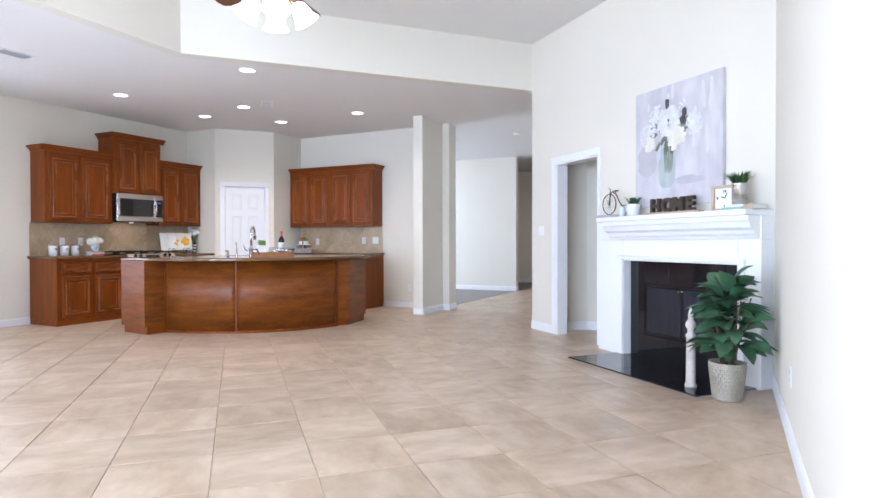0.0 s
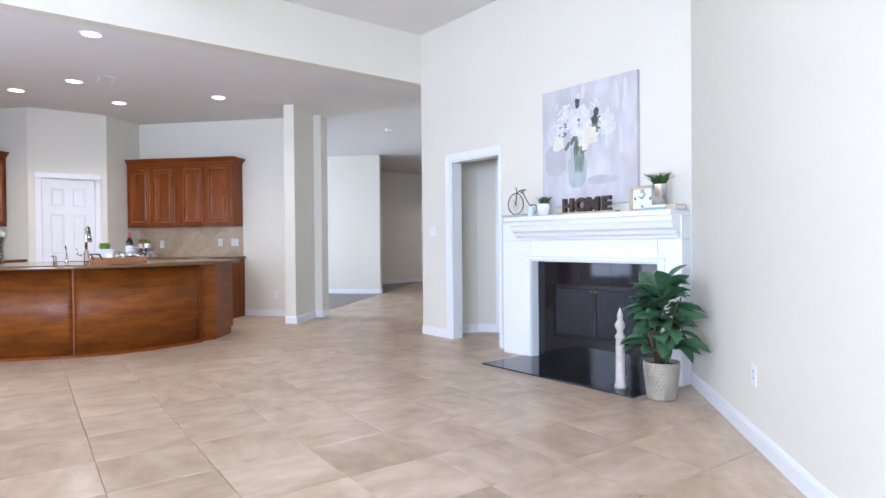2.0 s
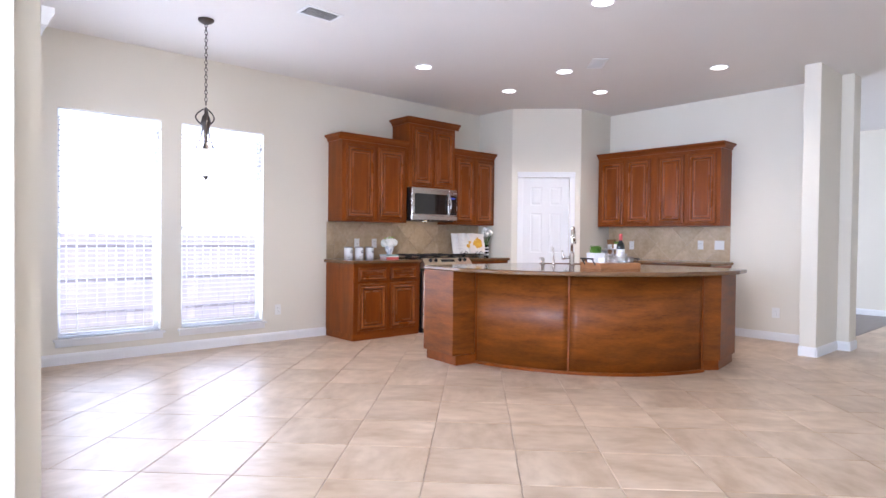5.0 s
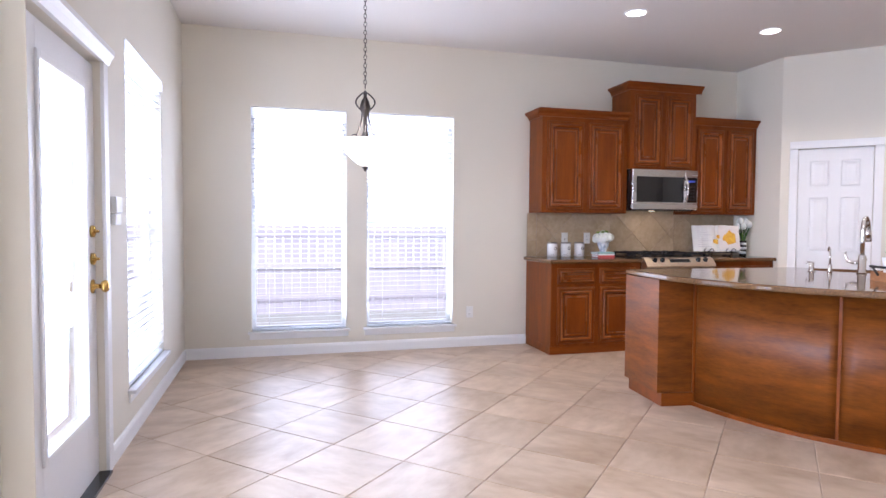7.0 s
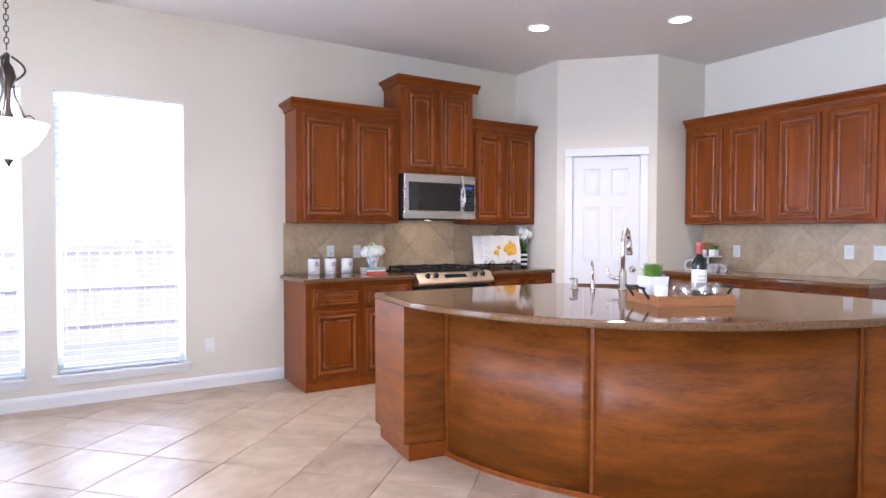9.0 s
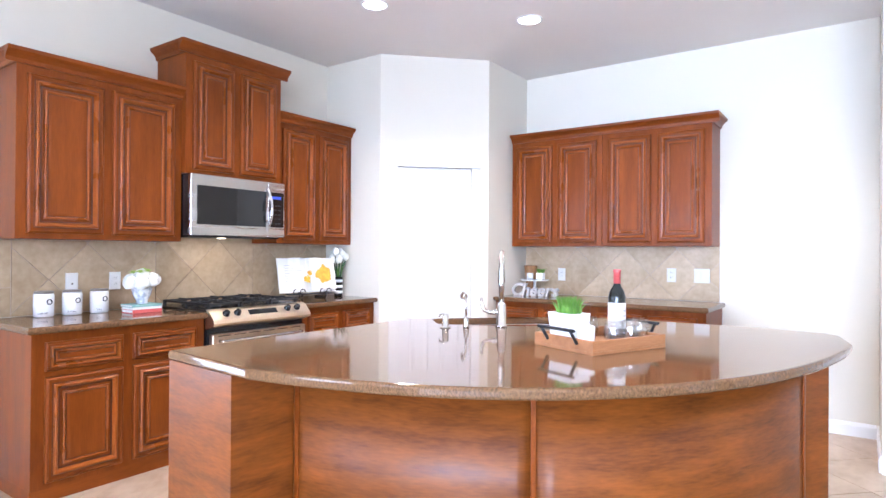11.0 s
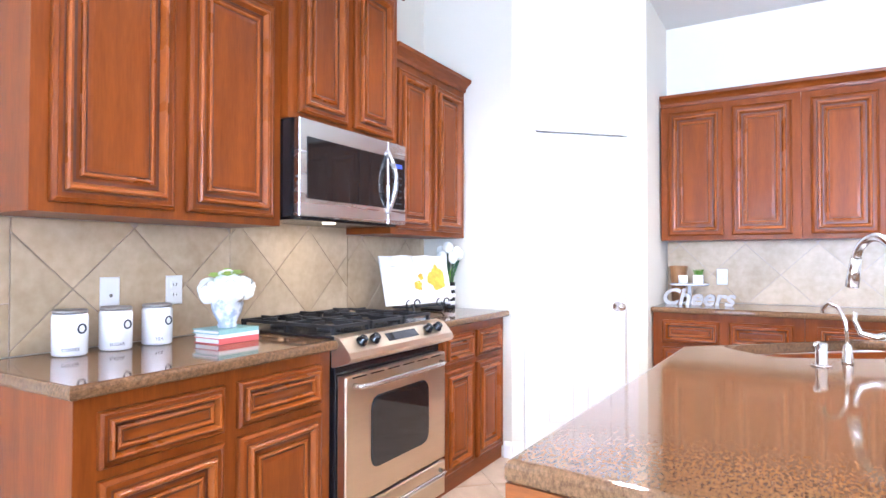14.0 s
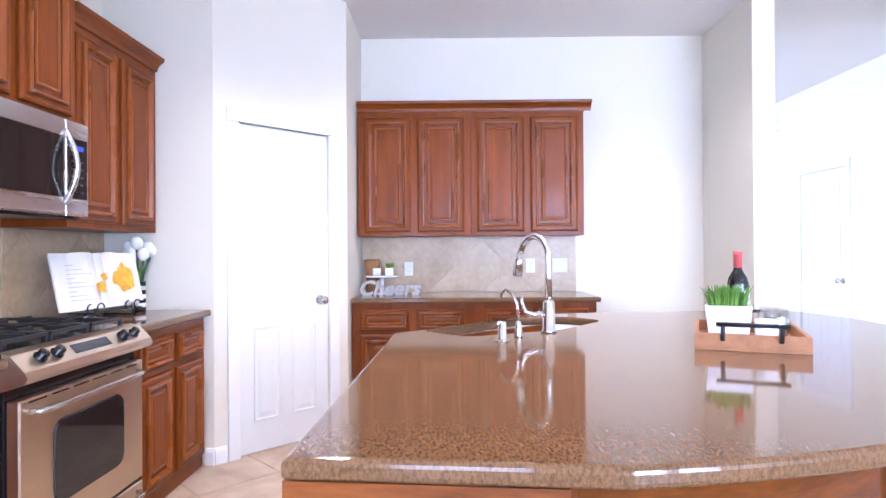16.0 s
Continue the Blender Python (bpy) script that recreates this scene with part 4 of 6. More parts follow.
for q in range(3):
    a = radians(120 * q + 20)
    pts = []
    for i in range(25):
        t = i / 24
        r = 0.02 + 0.075 * math.sin(min(t * 2.6, 1) * math.pi) * (1 - t) + 0.02 * t + 0.14 * max(0, t - 0.55) ** 1.2
        pts.append((r * math.cos(a), r * math.sin(a), 2.235 - 0.36 * t))
    part("scroll_arm", tube(pts, 0.006, 8), BRONZE, ch)
    hook = [((0.10 + 0.025 * math.cos(g)) * math.cos(a), (0.10 + 0.025 * math.cos(g)) * math.sin(a), 1.9 + 0.025 * math.sin(g)) for g in [radians(d) for d in range(-90, 200, 24)]]
    part("curl", tube(hook, 0.004, 6), BRONZE, ch)
part("bowl", lathe([(0.19, 1.875), (0.175, 1.83), (0.13, 1.76), (0.07, 1.70), (0.02, 1.675), (0.015, 1.68), (0.065, 1.708), (0.125, 1.768), (0.168, 1.835), (0.18, 1.875)], 32, cap=False), FROST, ch, "frosted white glass bowl")
part("finial", lathe([(0.02, 1.676), (0.024, 1.668), (0.014, 1.655), (0.004, 1.635)], 16), BRONZE, ch)
pl = new("pendant_glow", bpy.data.lights.new("pendant_glow", "POINT"))
pl.data.energy, pl.data.color, pl.data.shadow_soft_size = 14, (1, 0.86, 0.68), 0.08
pl.location = (CHX, CHY, 1.95)

# ---- ceiling fan ----
FANWOOD = mat("fan_walnut", (0.17, 0.065, 0.028), (0.09, 0.03, 0.014), 0.35, scale=3, fine=30, stretch=(0.7, 6, 6), coat=0.3)
FX, FY = -5.06, -5.22
fan = thing("ceiling_fan", "ceiling fan with walnut blades and lit glass shades", "ceiling fan", (FX, FY, 0.14))
part("canopy", lathe([(0.075, LIVING_Z - 0.14 - 0.001), (0.075, LIVING_Z - 0.14 - 0.02), (0.03, LIVING_Z - 0.14 - 0.07)], 24), BRASS, fan)
part("downrod", lathe([(0.013, LIVING_Z - 0.14 - 0.07), (0.013, 3.09)], 14), BRASS, fan)
part("motor_housing", lathe([(0.03, 3.09), (0.09, 3.06), (0.12, 3.0), (0.12, 2.95), (0.07, 2.92), (0.055, 2.86), (0.06, 2.82), (0.02, 2.80)], 28), BRASS, fan)
for q in range(5):
    bm = bmesh.new()
    outline = [(0.20, -0.055), (0.62, -0.072), (0.68, -0.05), (0.69, 0.0), (0.68, 0.05), (0.62, 0.072), (0.20, 0.055)]
    prism(outline, -0.004, 0.004, bm)
    bmesh.ops.rotate(bm, verts=bm.verts, cent=(0, 0, 0), matrix=Matrix.Rotation(radians(11), 3, "X"))
    b = part("blade", bm, FANWOOD, fan)
    b.matrix_local = pose(0, 0, 2.955, 0, 0, 72 * q + 12)
    arm = part("blade_iron", box(0.10, 0.25, -0.02, 0.02, 0.005, 0.012, 0.002), BRASS, b)
for q in range(4):
    a = radians(90 * q + 42)
    part("lamp_arm", tube([(0.03 * math.cos(a), 0.03 * math.sin(a), 2.83), (0.09 * math.cos(a), 0.09 * math.sin(a), 2.845), (0.155 * math.cos(a), 0.155 * math.sin(a), 2.81)], 0.008, 8), BRASS, fan)
    sh = part("shade", lathe([(0.03, 0), (0.055, -0.02), (0.07, -0.07), (0.08, -0.12), (0.105, -0.16), (0.102, -0.16), (0.076, -0.12), (0.066, -0.07), (0.05, -0.02)], 24, cap=False), mat("shade_glass", (0.9, 0.9, 0.88), None, 0.3, emit=(1, 0.95, 0.86), power=6, bump=0), fan, "lit white glass bell shade")
    sh.matrix_local = pose(0.15 * math.cos(a), 0.15 * math.sin(a), 2.815, 0, 0, 90 * q + 42) @ pose(0, 0, 0, 0, -32, 0)
    fl = new("fan_glow", bpy.data.lights.new("fan_glow", "POINT"))
    fl.data.energy, fl.data.color, fl.data.shadow_soft_size = 3.5, (1, 0.88, 0.72), 0.04
    fl.location = (FX + 0.18 * math.cos(a), FY + 0.18 * math.sin(a), 2.80)


# ---- vents, plates, detectors ----
def vent(x, y, z, rz, w=0.32, d=0.2):
    t = thing("ceiling_vent", "white louvred ceiling air vent", "vent", (x, y, z), rz)
    for x0, x1, y0, y1 in ((-w / 2, w / 2, -d / 2, -d / 2 + 0.022), (-w / 2, w / 2, d / 2 - 0.022, d / 2), (-w / 2, -w / 2 + 0.022, -d / 2 + 0.022, d / 2 - 0.022), (w / 2 - 0.022, w / 2, -d / 2 + 0.022, d / 2 - 0.022)):
        part("frame", box(x0, x1, y0, y1, -0.008, -0.001), TRIM, t)
    part("backing", box(-w / 2 + 0.022, w / 2 - 0.022, -d / 2 + 0.022, d / 2 - 0.022, -0.002, -0.001), BLACK, t)
    for k in range(9):
        s = part("slat", box(-w / 2 + 0.022, w / 2 - 0.022, -0.009, 0.009, -0.0008, 0.0008), TRIM, t)
        s.matrix_local = pose(0, -d / 2 + 0.03 + k * (d - 0.06) / 8, -0.0065, 35, 0, 0)


vent(-5.16, -1.92, KITCHEN_Z, 0)
vent(-2.38, -2.68, KITCHEN_Z, 45, 0.34, 0.16)


def plate(loc, rz, w, h, kind, label):
    t = thing("wall_plate", label, "wall plate", loc, rz)
    part("cover", rings_front(w, h, [(0, -0.0005), (0, -0.004), (0.005, -0.006)], None, -w / 2, -h / 2), PLASTIC, t)
    n = max(1, round(w / 0.06)) if kind == "switch" else 1
    for k in range(n):
        cx = (k - (n - 1) / 2) * 0.046
        if kind == "outlet":
            for z in (-0.02, 0.02):
                soc = part("socket", rings_front(0.034, 0.028, [(0, -0.0055), (0.002, -0.0075)], None, cx - 0.017, z - 0.014), PLASTIC, t)
                for sx in (-0.007, 0.006):
                    part("slot", box(cx + sx, cx + sx + 0.002, -0.0079, -0.0074, z - 0.004, z + 0.006), BLACK, soc)
        elif kind == "switch":
            part("rocker", rings_front(0.03, 0.062, [(0, -0.0055), (0.002, -0.009)], None, cx - 0.015, -0.031), PLASTIC, t)
        else:
            part("jack", lathe([(0.006, 0), (0.006, 0.006), (0.003, 0.007)], 10), CHROME, t).matrix_local = pose(0, -0.006, -0.01, 90, 0, 0)
    return t


plate((-3.528, -0.0105, 1.10), 0, 0.072, 0.115, "jack", "cream cable plate on the travertine backsplash")
plate((-3.268, -0.0105, 1.10), 0, 0.072, 0.115, "outlet", "white outlet on the travertine backsplash")
plate((-0.0105, -2.69, 1.12), -90, 0.072, 0.115, "outlet", "white outlet above the coffee counter")
plate((-0.0105, -2.93, 1.12), -90, 0.12, 0.115, "switch", "white double switch above the coffee counter")
plate((-0.0105, -1.70, 1.10), -90, 0.072, 0.115, "outlet", "white outlet beside the tiered stand")
plate((-0.001, -3.60, 0.33), -90, 0.085, 0.12, "outlet", "white low outlet on the cream wall")
plate((-4.57, -0.001, 0.35), 0, 0.072, 0.115, "outlet", "white low outlet beside the window")
plate((-5.06, -8.699, 0.37), 180, 0.072, 0.115, "outlet", "white low outlet on the bright living room wall")
p = at_wall(0.22, 0.001)
plate((p[0], p[1], 1.22), FR, 0.12, 0.115, "switch", "white switch beside the doorway")
plate((-0.191, -6.05, 0.92), -90, 0.072, 0.115, "switch", "white switch on the hall corner")
th = thing("thermostat", "white wall thermostat beside the patio door", "thermostat", (-7.249, -2.31, 1.28), 90)
part("housing", box(-0.06, 0.06, -0.03, 0, 0, 0.085, 0.006), PLASTIC, th)
part("lower_box", box(-0.055, 0.055, -0.024, 0, -0.06, -0.002, 0.005), PLASTIC, th)
solo("smoke_detector", lathe([(0.07, 0), (0.07, -0.02), (0.055, -0.035), (0.02, -0.037)], 24), PLASTIC, "round white smoke detector on the hall ceiling", "smoke detector", (1.2, -5.06, KITCHEN_Z - 0.001))
solo("door_chime", box(-0.11, 0.11, 0, 0.05, -0.06, 0.06, 0.008), PLASTIC, "white door chime box high on the hall wall", "door chime", (2.28, -5.95, 2.70))

# ---- painting over the mantel ----
CANVAS = mat("canvas_paint", (0.66, 0.635, 0.655), (0.47, 0.45, 0.475), 0.7, scale=2.2, fine=7, bump=0.15, stretch=(2.2, 1, 0.8), detail=6)
PETAL = mat("petal_paint", (0.80, 0.80, 0.80), (0.58, 0.57, 0.58), 0.7, scale=14, fine=60, bump=0.2)
CREAM = mat("cream_petal_paint", (0.80, 0.77, 0.66), (0.66, 0.63, 0.53), 0.7, scale=12, fine=60, bump=0.2)
SAGE = mat("sage_paint", (0.22, 0.25, 0.19), (0.10, 0.12, 0.09), 0.7, scale=10, fine=60, bump=0.2)
DUSK = mat("dark_bud_paint", (0.09, 0.085, 0.09), (0.05, 0.05, 0.055), 0.7, scale=10, fine=60, bump=0.2)
JAR = mat("jar_paint", (0.48, 0.52, 0.50), (0.38, 0.43, 0.43), 0.6, scale=5, fine=30, stretch=(4, 1, 1), bump=0.1)
SHADE = mat("brushed_shadow_paint", (0.52, 0.50, 0.525), (0.44, 0.425, 0.45), 0.7, scale=4, fine=20, bump=0.1)
PALE = mat("pale_stroke_paint", (0.69, 0.675, 0.70), (0.58, 0.57, 0.60), 0.7, scale=5, fine=30, stretch=(4, 1, 1), bump=0.1)
pt = thing("painting", "unframed grey canvas of white flowers in a glass jar", "painting", at_wall(1.945, 0.003, 1.405), FR)
PW, PH = 1.01, 1.065
part("canvas", box(0, PW, -0.035, 0, 0, PH, 0.004), CANVAS, pt)
rng = random.Random(7)


def blob(bm, cx, cz, rx, rz, y, rot=0.0, n=9, jag=0.18):
    """A flat brush dab with an uneven rim, a little proud of the canvas."""
    ring = []
    for i in range(n):
        a = 2 * math.pi * i / n
        k = 1 + rng.uniform(-jag, jag)
        u, v = rx * k * math.cos(a), rz * k * math.sin(a)
        ring.append((cx + u * math.cos(rot) - v * math.sin(rot), cz + u * math.sin(rot) + v * math.cos(rot)))
    c = bm.verts.new((cx, y - 0.0006, cz))
    vs = [bm.verts.new((x, y, z)) for x, z in ring]
    for i in range(n):
        bm.faces.new((c, vs[i], vs[(i + 1) % n]))
    return bm


bm = bmesh.new()
for cx, cz, rx, rz in ((0.68, 0.20, 0.17, 0.03), (0.16, 0.42, 0.13, 0.16), (0.62, 0.225, 0.12, 0.022)):
    blob(bm, cx, cz, rx, rz, -0.0362, 0.05, 14, 0.1)
tagged(part("painted_shadow", bm, SHADE, pt), kind="stuff")
bm = bmesh.new()
for k in range(9):
    blob(bm, rng.uniform(0.66, 0.95), rng.uniform(0.5, 0.95), 0.02, rng.uniform(0.06, 0.15), -0.0364 - k * 0.00004, rng.uniform(-0.1, 0.1), 8, 0.15)
for k in range(4):
    blob(bm, rng.uniform(0.06, 0.5), rng.uniform(0.86, 1.0), 0.02, rng.uniform(0.03, 0.07), -0.0364 - k * 0.00004, rng.uniform(-0.1, 0.1), 8, 0.15)
tagged(part("pale_strokes", bm, PALE, pt), kind="stuff")
bm = bmesh.new()
prism([(0.31, 0.16), (0.35, 0.11), (0.45, 0.11), (0.50, 0.16), (0.51, 0.34), (0.48, 0.40), (0.49, 0.46), (0.33, 0.46), (0.34, 0.40), (0.30, 0.34)], 0, 0.0018, bm)
bmesh.ops.rotate(bm, verts=bm.verts, cent=(0, 0, 0), matrix=Matrix.Rotation(radians(90), 3, "X"))
bmesh.ops.translate(bm, verts=bm.verts, vec=(0, -0.0364, 0))
part("painted_jar", bm, JAR, pt).location.z = 0.05
bm = bmesh.new()
for k in range(40):
    a = rng.uniform(0, 2 * math.pi)
    r = rng.uniform(0.05, 0.24)
    blob(bm, 0.41 + r * math.cos(a), 0.60 + 0.7 * r * math.sin(a), 0.05, 0.018, -0.0385 - k * 0.00003, a, 8, 0.25)
for k in range(7):
    blob(bm, 0.38 + 0.016 * k, 0.36, 0.006, 0.13, -0.0386, 0.1 - 0.03 * k, 8, 0.1)
tagged(part("painted_leaves", bm, SAGE, pt), kind="stuff").location.z = 0.05
bm = bmesh.new()
for cx, cz, R, cnt in ((0.17, 0.60, 0.10, 80), (0.29, 0.76, 0.095, 80), (0.44, 0.69, 0.125, 46), (0.72, 0.62, 0.09, 80), (0.60, 0.80, 0.05, 16)):
    for k in range(cnt):
        a, r = rng.uniform(0, 2 * math.pi), R * math.sqrt(rng.random())
        sz = 0.05 if R > 0.11 else 0.018
        blob(bm, cx + r * math.cos(a), cz + r * math.sin(a), sz * rng.uniform(0.7, 1.2), sz * 0.5, -0.0400 - k * 0.00004, rng.uniform(0, 3), 7, 0.25)
tagged(part("painted_petals", bm, PETAL, pt), kind="stuff").location.z = 0.05
bm = bmesh.new()
for cx, cz, R, cnt in ((0.52, 0.545, 0.085, 22), (0.20, 0.53, 0.05, 12)):
    for k in range(cnt):
        a, r = rng.uniform(0, 2 * math.pi), R * math.sqrt(rng.random())
        blob(bm, cx + r * math.cos(a), cz + r * math.sin(a), 0.042, 0.028, -0.0434 - k * 0.00004, rng.uniform(0, 3), 8, 0.2)
tagged(part("painted_rose", bm, CREAM, pt), kind="stuff").location.z = 0.04
bm = bmesh.new()
for cx, cz in ((0.42, 0.90), (0.62, 0.80), (0.60, 0.73)):
    for k in range(4):
        blob(bm, cx + rng.uniform(-0.012, 0.012), cz + rng.uniform(-0.02, 0.02), 0.022, 0.036, -0.0446 - k * 0.0001, rng.uniform(-0.5, 0.5), 8, 0.2)
tagged(part("painted_buds", bm, DUSK, pt), kind="stuff")

# ---- things on the mantel ----
MZ = 1.318
LEAF = mat("leaf_green", (0.075, 0.165, 0.075), (0.030, 0.080, 0.042), 0.38, scale=9, fine=40, bump=0.1, spread=0.35)
GRASSY = mat("grass_green", (0.20, 0.37, 0.04), (0.09, 0.20, 0.025), 0.5, scale=8, fine=40, bump=0.05)
DEEP = mat("deep_grass_green", (0.055, 0.135, 0.025), (0.03, 0.08, 0.016), 0.5, scale=8, fine=40, bump=0.05)
DARKW = mat("dark_stained_wood", (0.070, 0.042, 0.028), (0.035, 0.022, 0.015), 0.55, scale=4, fine=40, stretch=(1, 1, 8), bump=0.2)
PALEW = mat("pale_wood", (0.55, 0.43, 0.30), (0.42, 0.32, 0.22), 0.6, scale=4, fine=40, stretch=(8, 8, 1), bump=0.1)
PAPER = mat("paper", (0.80, 0.79, 0.76), (0.76, 0.75, 0.72), 0.8, scale=5, fine=80, bump=0.05)
TEAL = mat("teal_cover", (0.28, 0.47, 0.44), (0.22, 0.39, 0.37), 0.5, scale=6, fine=60)
RED = mat("coral_cover", (0.62, 0.12, 0.11), (0.52, 0.09, 0.09), 0.5, scale=6, fine=60)
LILAC = mat("grey_lilac_cover", (0.48, 0.46, 0.52), (0.42, 0.40, 0.46), 0.55, scale=6, fine=60)
SOIL = mat("soil", (0.05, 0.035, 0.025), (0.03, 0.02, 0.014), 0.95, scale=20, fine=90, bump=0.6)


def tuft(name, parent, cx, cy, z, r, h, n, material, width=0.006, lean=0.8, seed=1):
    """Many thin blades that fan out from one spot."""
    g = random.Random(seed)
    bm = bmesh.new()
    for k in range(n):
        a, rr = g.uniform(0, 2 * math.pi), r * 0.7 * math.sqrt(g.random())
        bx, by = cx + rr * math.cos(a), cy + rr * math.sin(a)
        ln, hh = lean * h * g.uniform(0.1, 1.0) * (0.3 + rr / r), h * g.uniform(0.6, 1.0)
        w = width * g.uniform(0.6, 1.2)
        ox, oy = math.cos(a), math.sin(a)
        pts = [(bx, by, z), (bx + ox * ln * 0.35, by + oy * ln * 0.35, z + hh * 0.65), (bx + ox * ln, by + oy * ln, z + hh)]
        side = Vector((-oy, ox, 0)).lerp(Vector((g.uniform(-1, 1), g.uniform(-1, 1), 0)), 0.5).normalized()
        v = [[bm.verts.new(Vector(p) + side * w * s * f) for s in (-1, 1)] for p, f in zip(pts, (0.8, 1.0, 0.15))]
        bm.faces.new((v[0][0], v[0][1], v[1][1], v[1][0]))
        bm.faces.new((v[1][0], v[1][1], v[2][1], v[2][0]))
    return part(name, bm, material, parent)


def book(parent_loc, rz, w, d, h, cover, label, group="stacked books"):
    t = thing("book", label, "book", parent_loc, rz, group)
    bm = box(-w / 2, w / 2, -d / 2, d / 2, 0, 0.003)
    box(-w / 2, w / 2, -d / 2, d / 2, h - 0.003, h, 0, bm)
    box(-w / 2, w / 2, -d / 2, -d / 2 + 0.003, 0.003, h - 0.003, 0, bm)
    part("cover", bm, cover, t)
    part("pages", box(-w / 2 + 0.004, w / 2 - 0.004, -d / 2 + 0.0035, d / 2 - 0.004, 0.0035, h - 0.0035), PAPER, t)
    return t


def mant(s, out, z=MZ):
    return at_wall(s + 0.05, out, z)


# small bicycle
bk = thing("bicycle_ornament", "small bronze wire bicycle ornament on a book", "ornament", mant(1.55, 0.16, MZ + 0.0265), FR)


def ring_pts(cx, cz, r, n=28):
    return [(cx + r * math.cos(2 * math.pi * i / n), 0, cz + r * math.sin(2 * math.pi * i / n)) for i in range(n + 1)]


part("front_wheel", tube(ring_pts(0.11, 0.105, 0.10), 0.0045, 8), BRONZE, bk)
part("rear_wheel", tube(ring_pts(0.335, 0.045, 0.042), 0.004, 8), BRONZE, bk)
for k in range(8):
    a = math.pi * k / 8
    part("spoke", tube([(0.11 - 0.098 * math.cos(a), 0, 0.105 - 0.098 * math.sin(a)), (0.11 + 0.098 * math.cos(a), 0, 0.105 + 0.098 * math.sin(a))], 0.0012, 5), BRONZE, bk)
part("frame", tube([(0.11, 0, 0.105), (0.125, 0, 0.20), (0.15, 0, 0.225), (0.21, 0, 0.20), (0.26, 0, 0.12), (0.335, 0, 0.045)], 0.005, 8), BRONZE, bk)
part("handlebar", tube([(0.10, 0, 0.265), (0.12, 0, 0.255), (0.125, 0, 0.20)], 0.004, 8), BRONZE, bk)
part("saddle", box(0.175, 0.235, -0.012, 0.012, 0.225, 0.236, 0.004), BRONZE, bk)
part("saddle_post", tube([(0.205, 0, 0.2), (0.205, 0, 0.226)], 0.004, 8), BRONZE, bk)
book(mant(1.68, 0.16, MZ), FR, 0.24, 0.16, 0.026, LILAC, "grey-lilac book under the bicycle ornament")
solo("jar", lathe([(0.028, 0), (0.032, 0.01), (0.032, 0.07), (0.026, 0.08), (0.026, 0.095), (0.022, 0.096)], 20), mat("blue_glaze", (0.45, 0.62, 0.72), (0.72, 0.76, 0.8), 0.3, scale=18, fine=60), "small white and blue jar on the mantel", "jar", mant(1.885, 0.19))
pp = thing("potted_plant", "small succulent in a white ceramic pot", "potted plant", mant(2.02, 0.17), FR)
part("pot", lathe([(0.055, 0), (0.064, 0.10), (0.066, 0.112), (0.058, 0.112), (0.056, 0.095), (0.01, 0.094)], 24), WHITE, pp)
tuft("leaves", pp, 0, 0, 0.095, 0.05, 0.085, 60, LEAF, 0.008, 0.9, 3)
hs = thing("home_sign", "dark wooden HOME letters on a pale driftwood base", "sign", mant(2.18, 0.15), FR)
part("base", box(0, 0.62, -0.03, 0.03, 0, 0.022, 0.003), PALEW, hs)


def text_mesh(txt, size, depth, bold=0.0, shear=0.0):
    cu = bpy.data.curves.new("text", "FONT")
    cu.body, cu.size, cu.extrude, cu.offset, cu.shear = txt, size, depth, bold, shear
    cu.resolution_u = 3
    tmp = new("text_tmp", cu)
    me = bpy.data.meshes.new_from_object(tmp.evaluated_get(bpy.context.evaluated_depsgraph_get()))
    bpy.data.objects.remove(tmp)
    return me


x = 0.05
for ch_, wd in (("H", 0.135), ("O", 0.125), ("M", 0.155), ("E", 0.11)):
    me = text_mesh(ch_, 0.165, 0.018, 0.008)
    me.materials.append(DARKW)
    o = new("letter", me)
    o.parent = hs
    o.matrix_local = pose(x, 0, 0.0225, 90, 0, 0)
    x += wd
ck = thing("mantel_clock", "square clock in a pale wooden box frame", "clock", mant(2.90, 0.13), FR + 12)
for x0, x1, z0, z1 in ((0, 0.2, 0, 0.022), (0, 0.2, 0.178, 0.2), (0, 0.022, 0.022, 0.178), (0.178, 0.2, 0.022, 0.178)):
    part("frame", box(x0, x1, -0.03, 0.03, z0, z1, 0.002), PALEW, ck)
part("face", box(0.022, 0.178, -0.012, 0.02, 0.022, 0.178), PAPER, ck)
for ang, ln in ((60, 0.045), (-30, 0.03)):
    part("clock_hand", box(-0.003, 0.003, -0.015, -0.0125, 0, ln), BLACK, ck).matrix_local = pose(0.1, 0, 0.1, 0, ang - 30, 0)
for txt, px, pz in (("12", 0.085, 0.145), ("3", 0.155, 0.09), ("6", 0.093, 0.032), ("9", 0.035, 0.09)):
    me = text_mesh(txt, 0.03, 0.0006, 0.001)
    me.materials.append(BLACK)
    o = new("numeral", me)
    o.parent = ck
    o.matrix_local = pose(px, -0.0132, pz, 90, 0, 0)
SILVER = mat("hammered_silver", (0.72, 0.71, 0.69), (0.62, 0.61, 0.60), 0.25, 0.9, scale=6, fine=70, bump=0.5)
book(mant(3.17, 0.17, MZ), FR, 0.17, 0.15, 0.02, TEAL, "teal book under the silver planter")
book(mant(3.18, 0.17, MZ + 0.0205), FR + 4, 0.15, 0.13, 0.018, PAPER, "pale book under the silver planter")
book(mant(3.299, 0.15, MZ), FR, 0.08, 0.15, 0.036, PALEW, "tan book at the end of the mantel")
gp = thing("grass_planter", "hammered silver planter with stiff green grass", "potted plant", mant(3.18, 0.17, MZ + 0.039), FR)
part("planter", lathe([(0.052, 0), (0.056, 0.15), (0.058, 0.158), (0.05, 0.158), (0.048, 0.14), (0.005, 0.14)], 24), SILVER, gp)
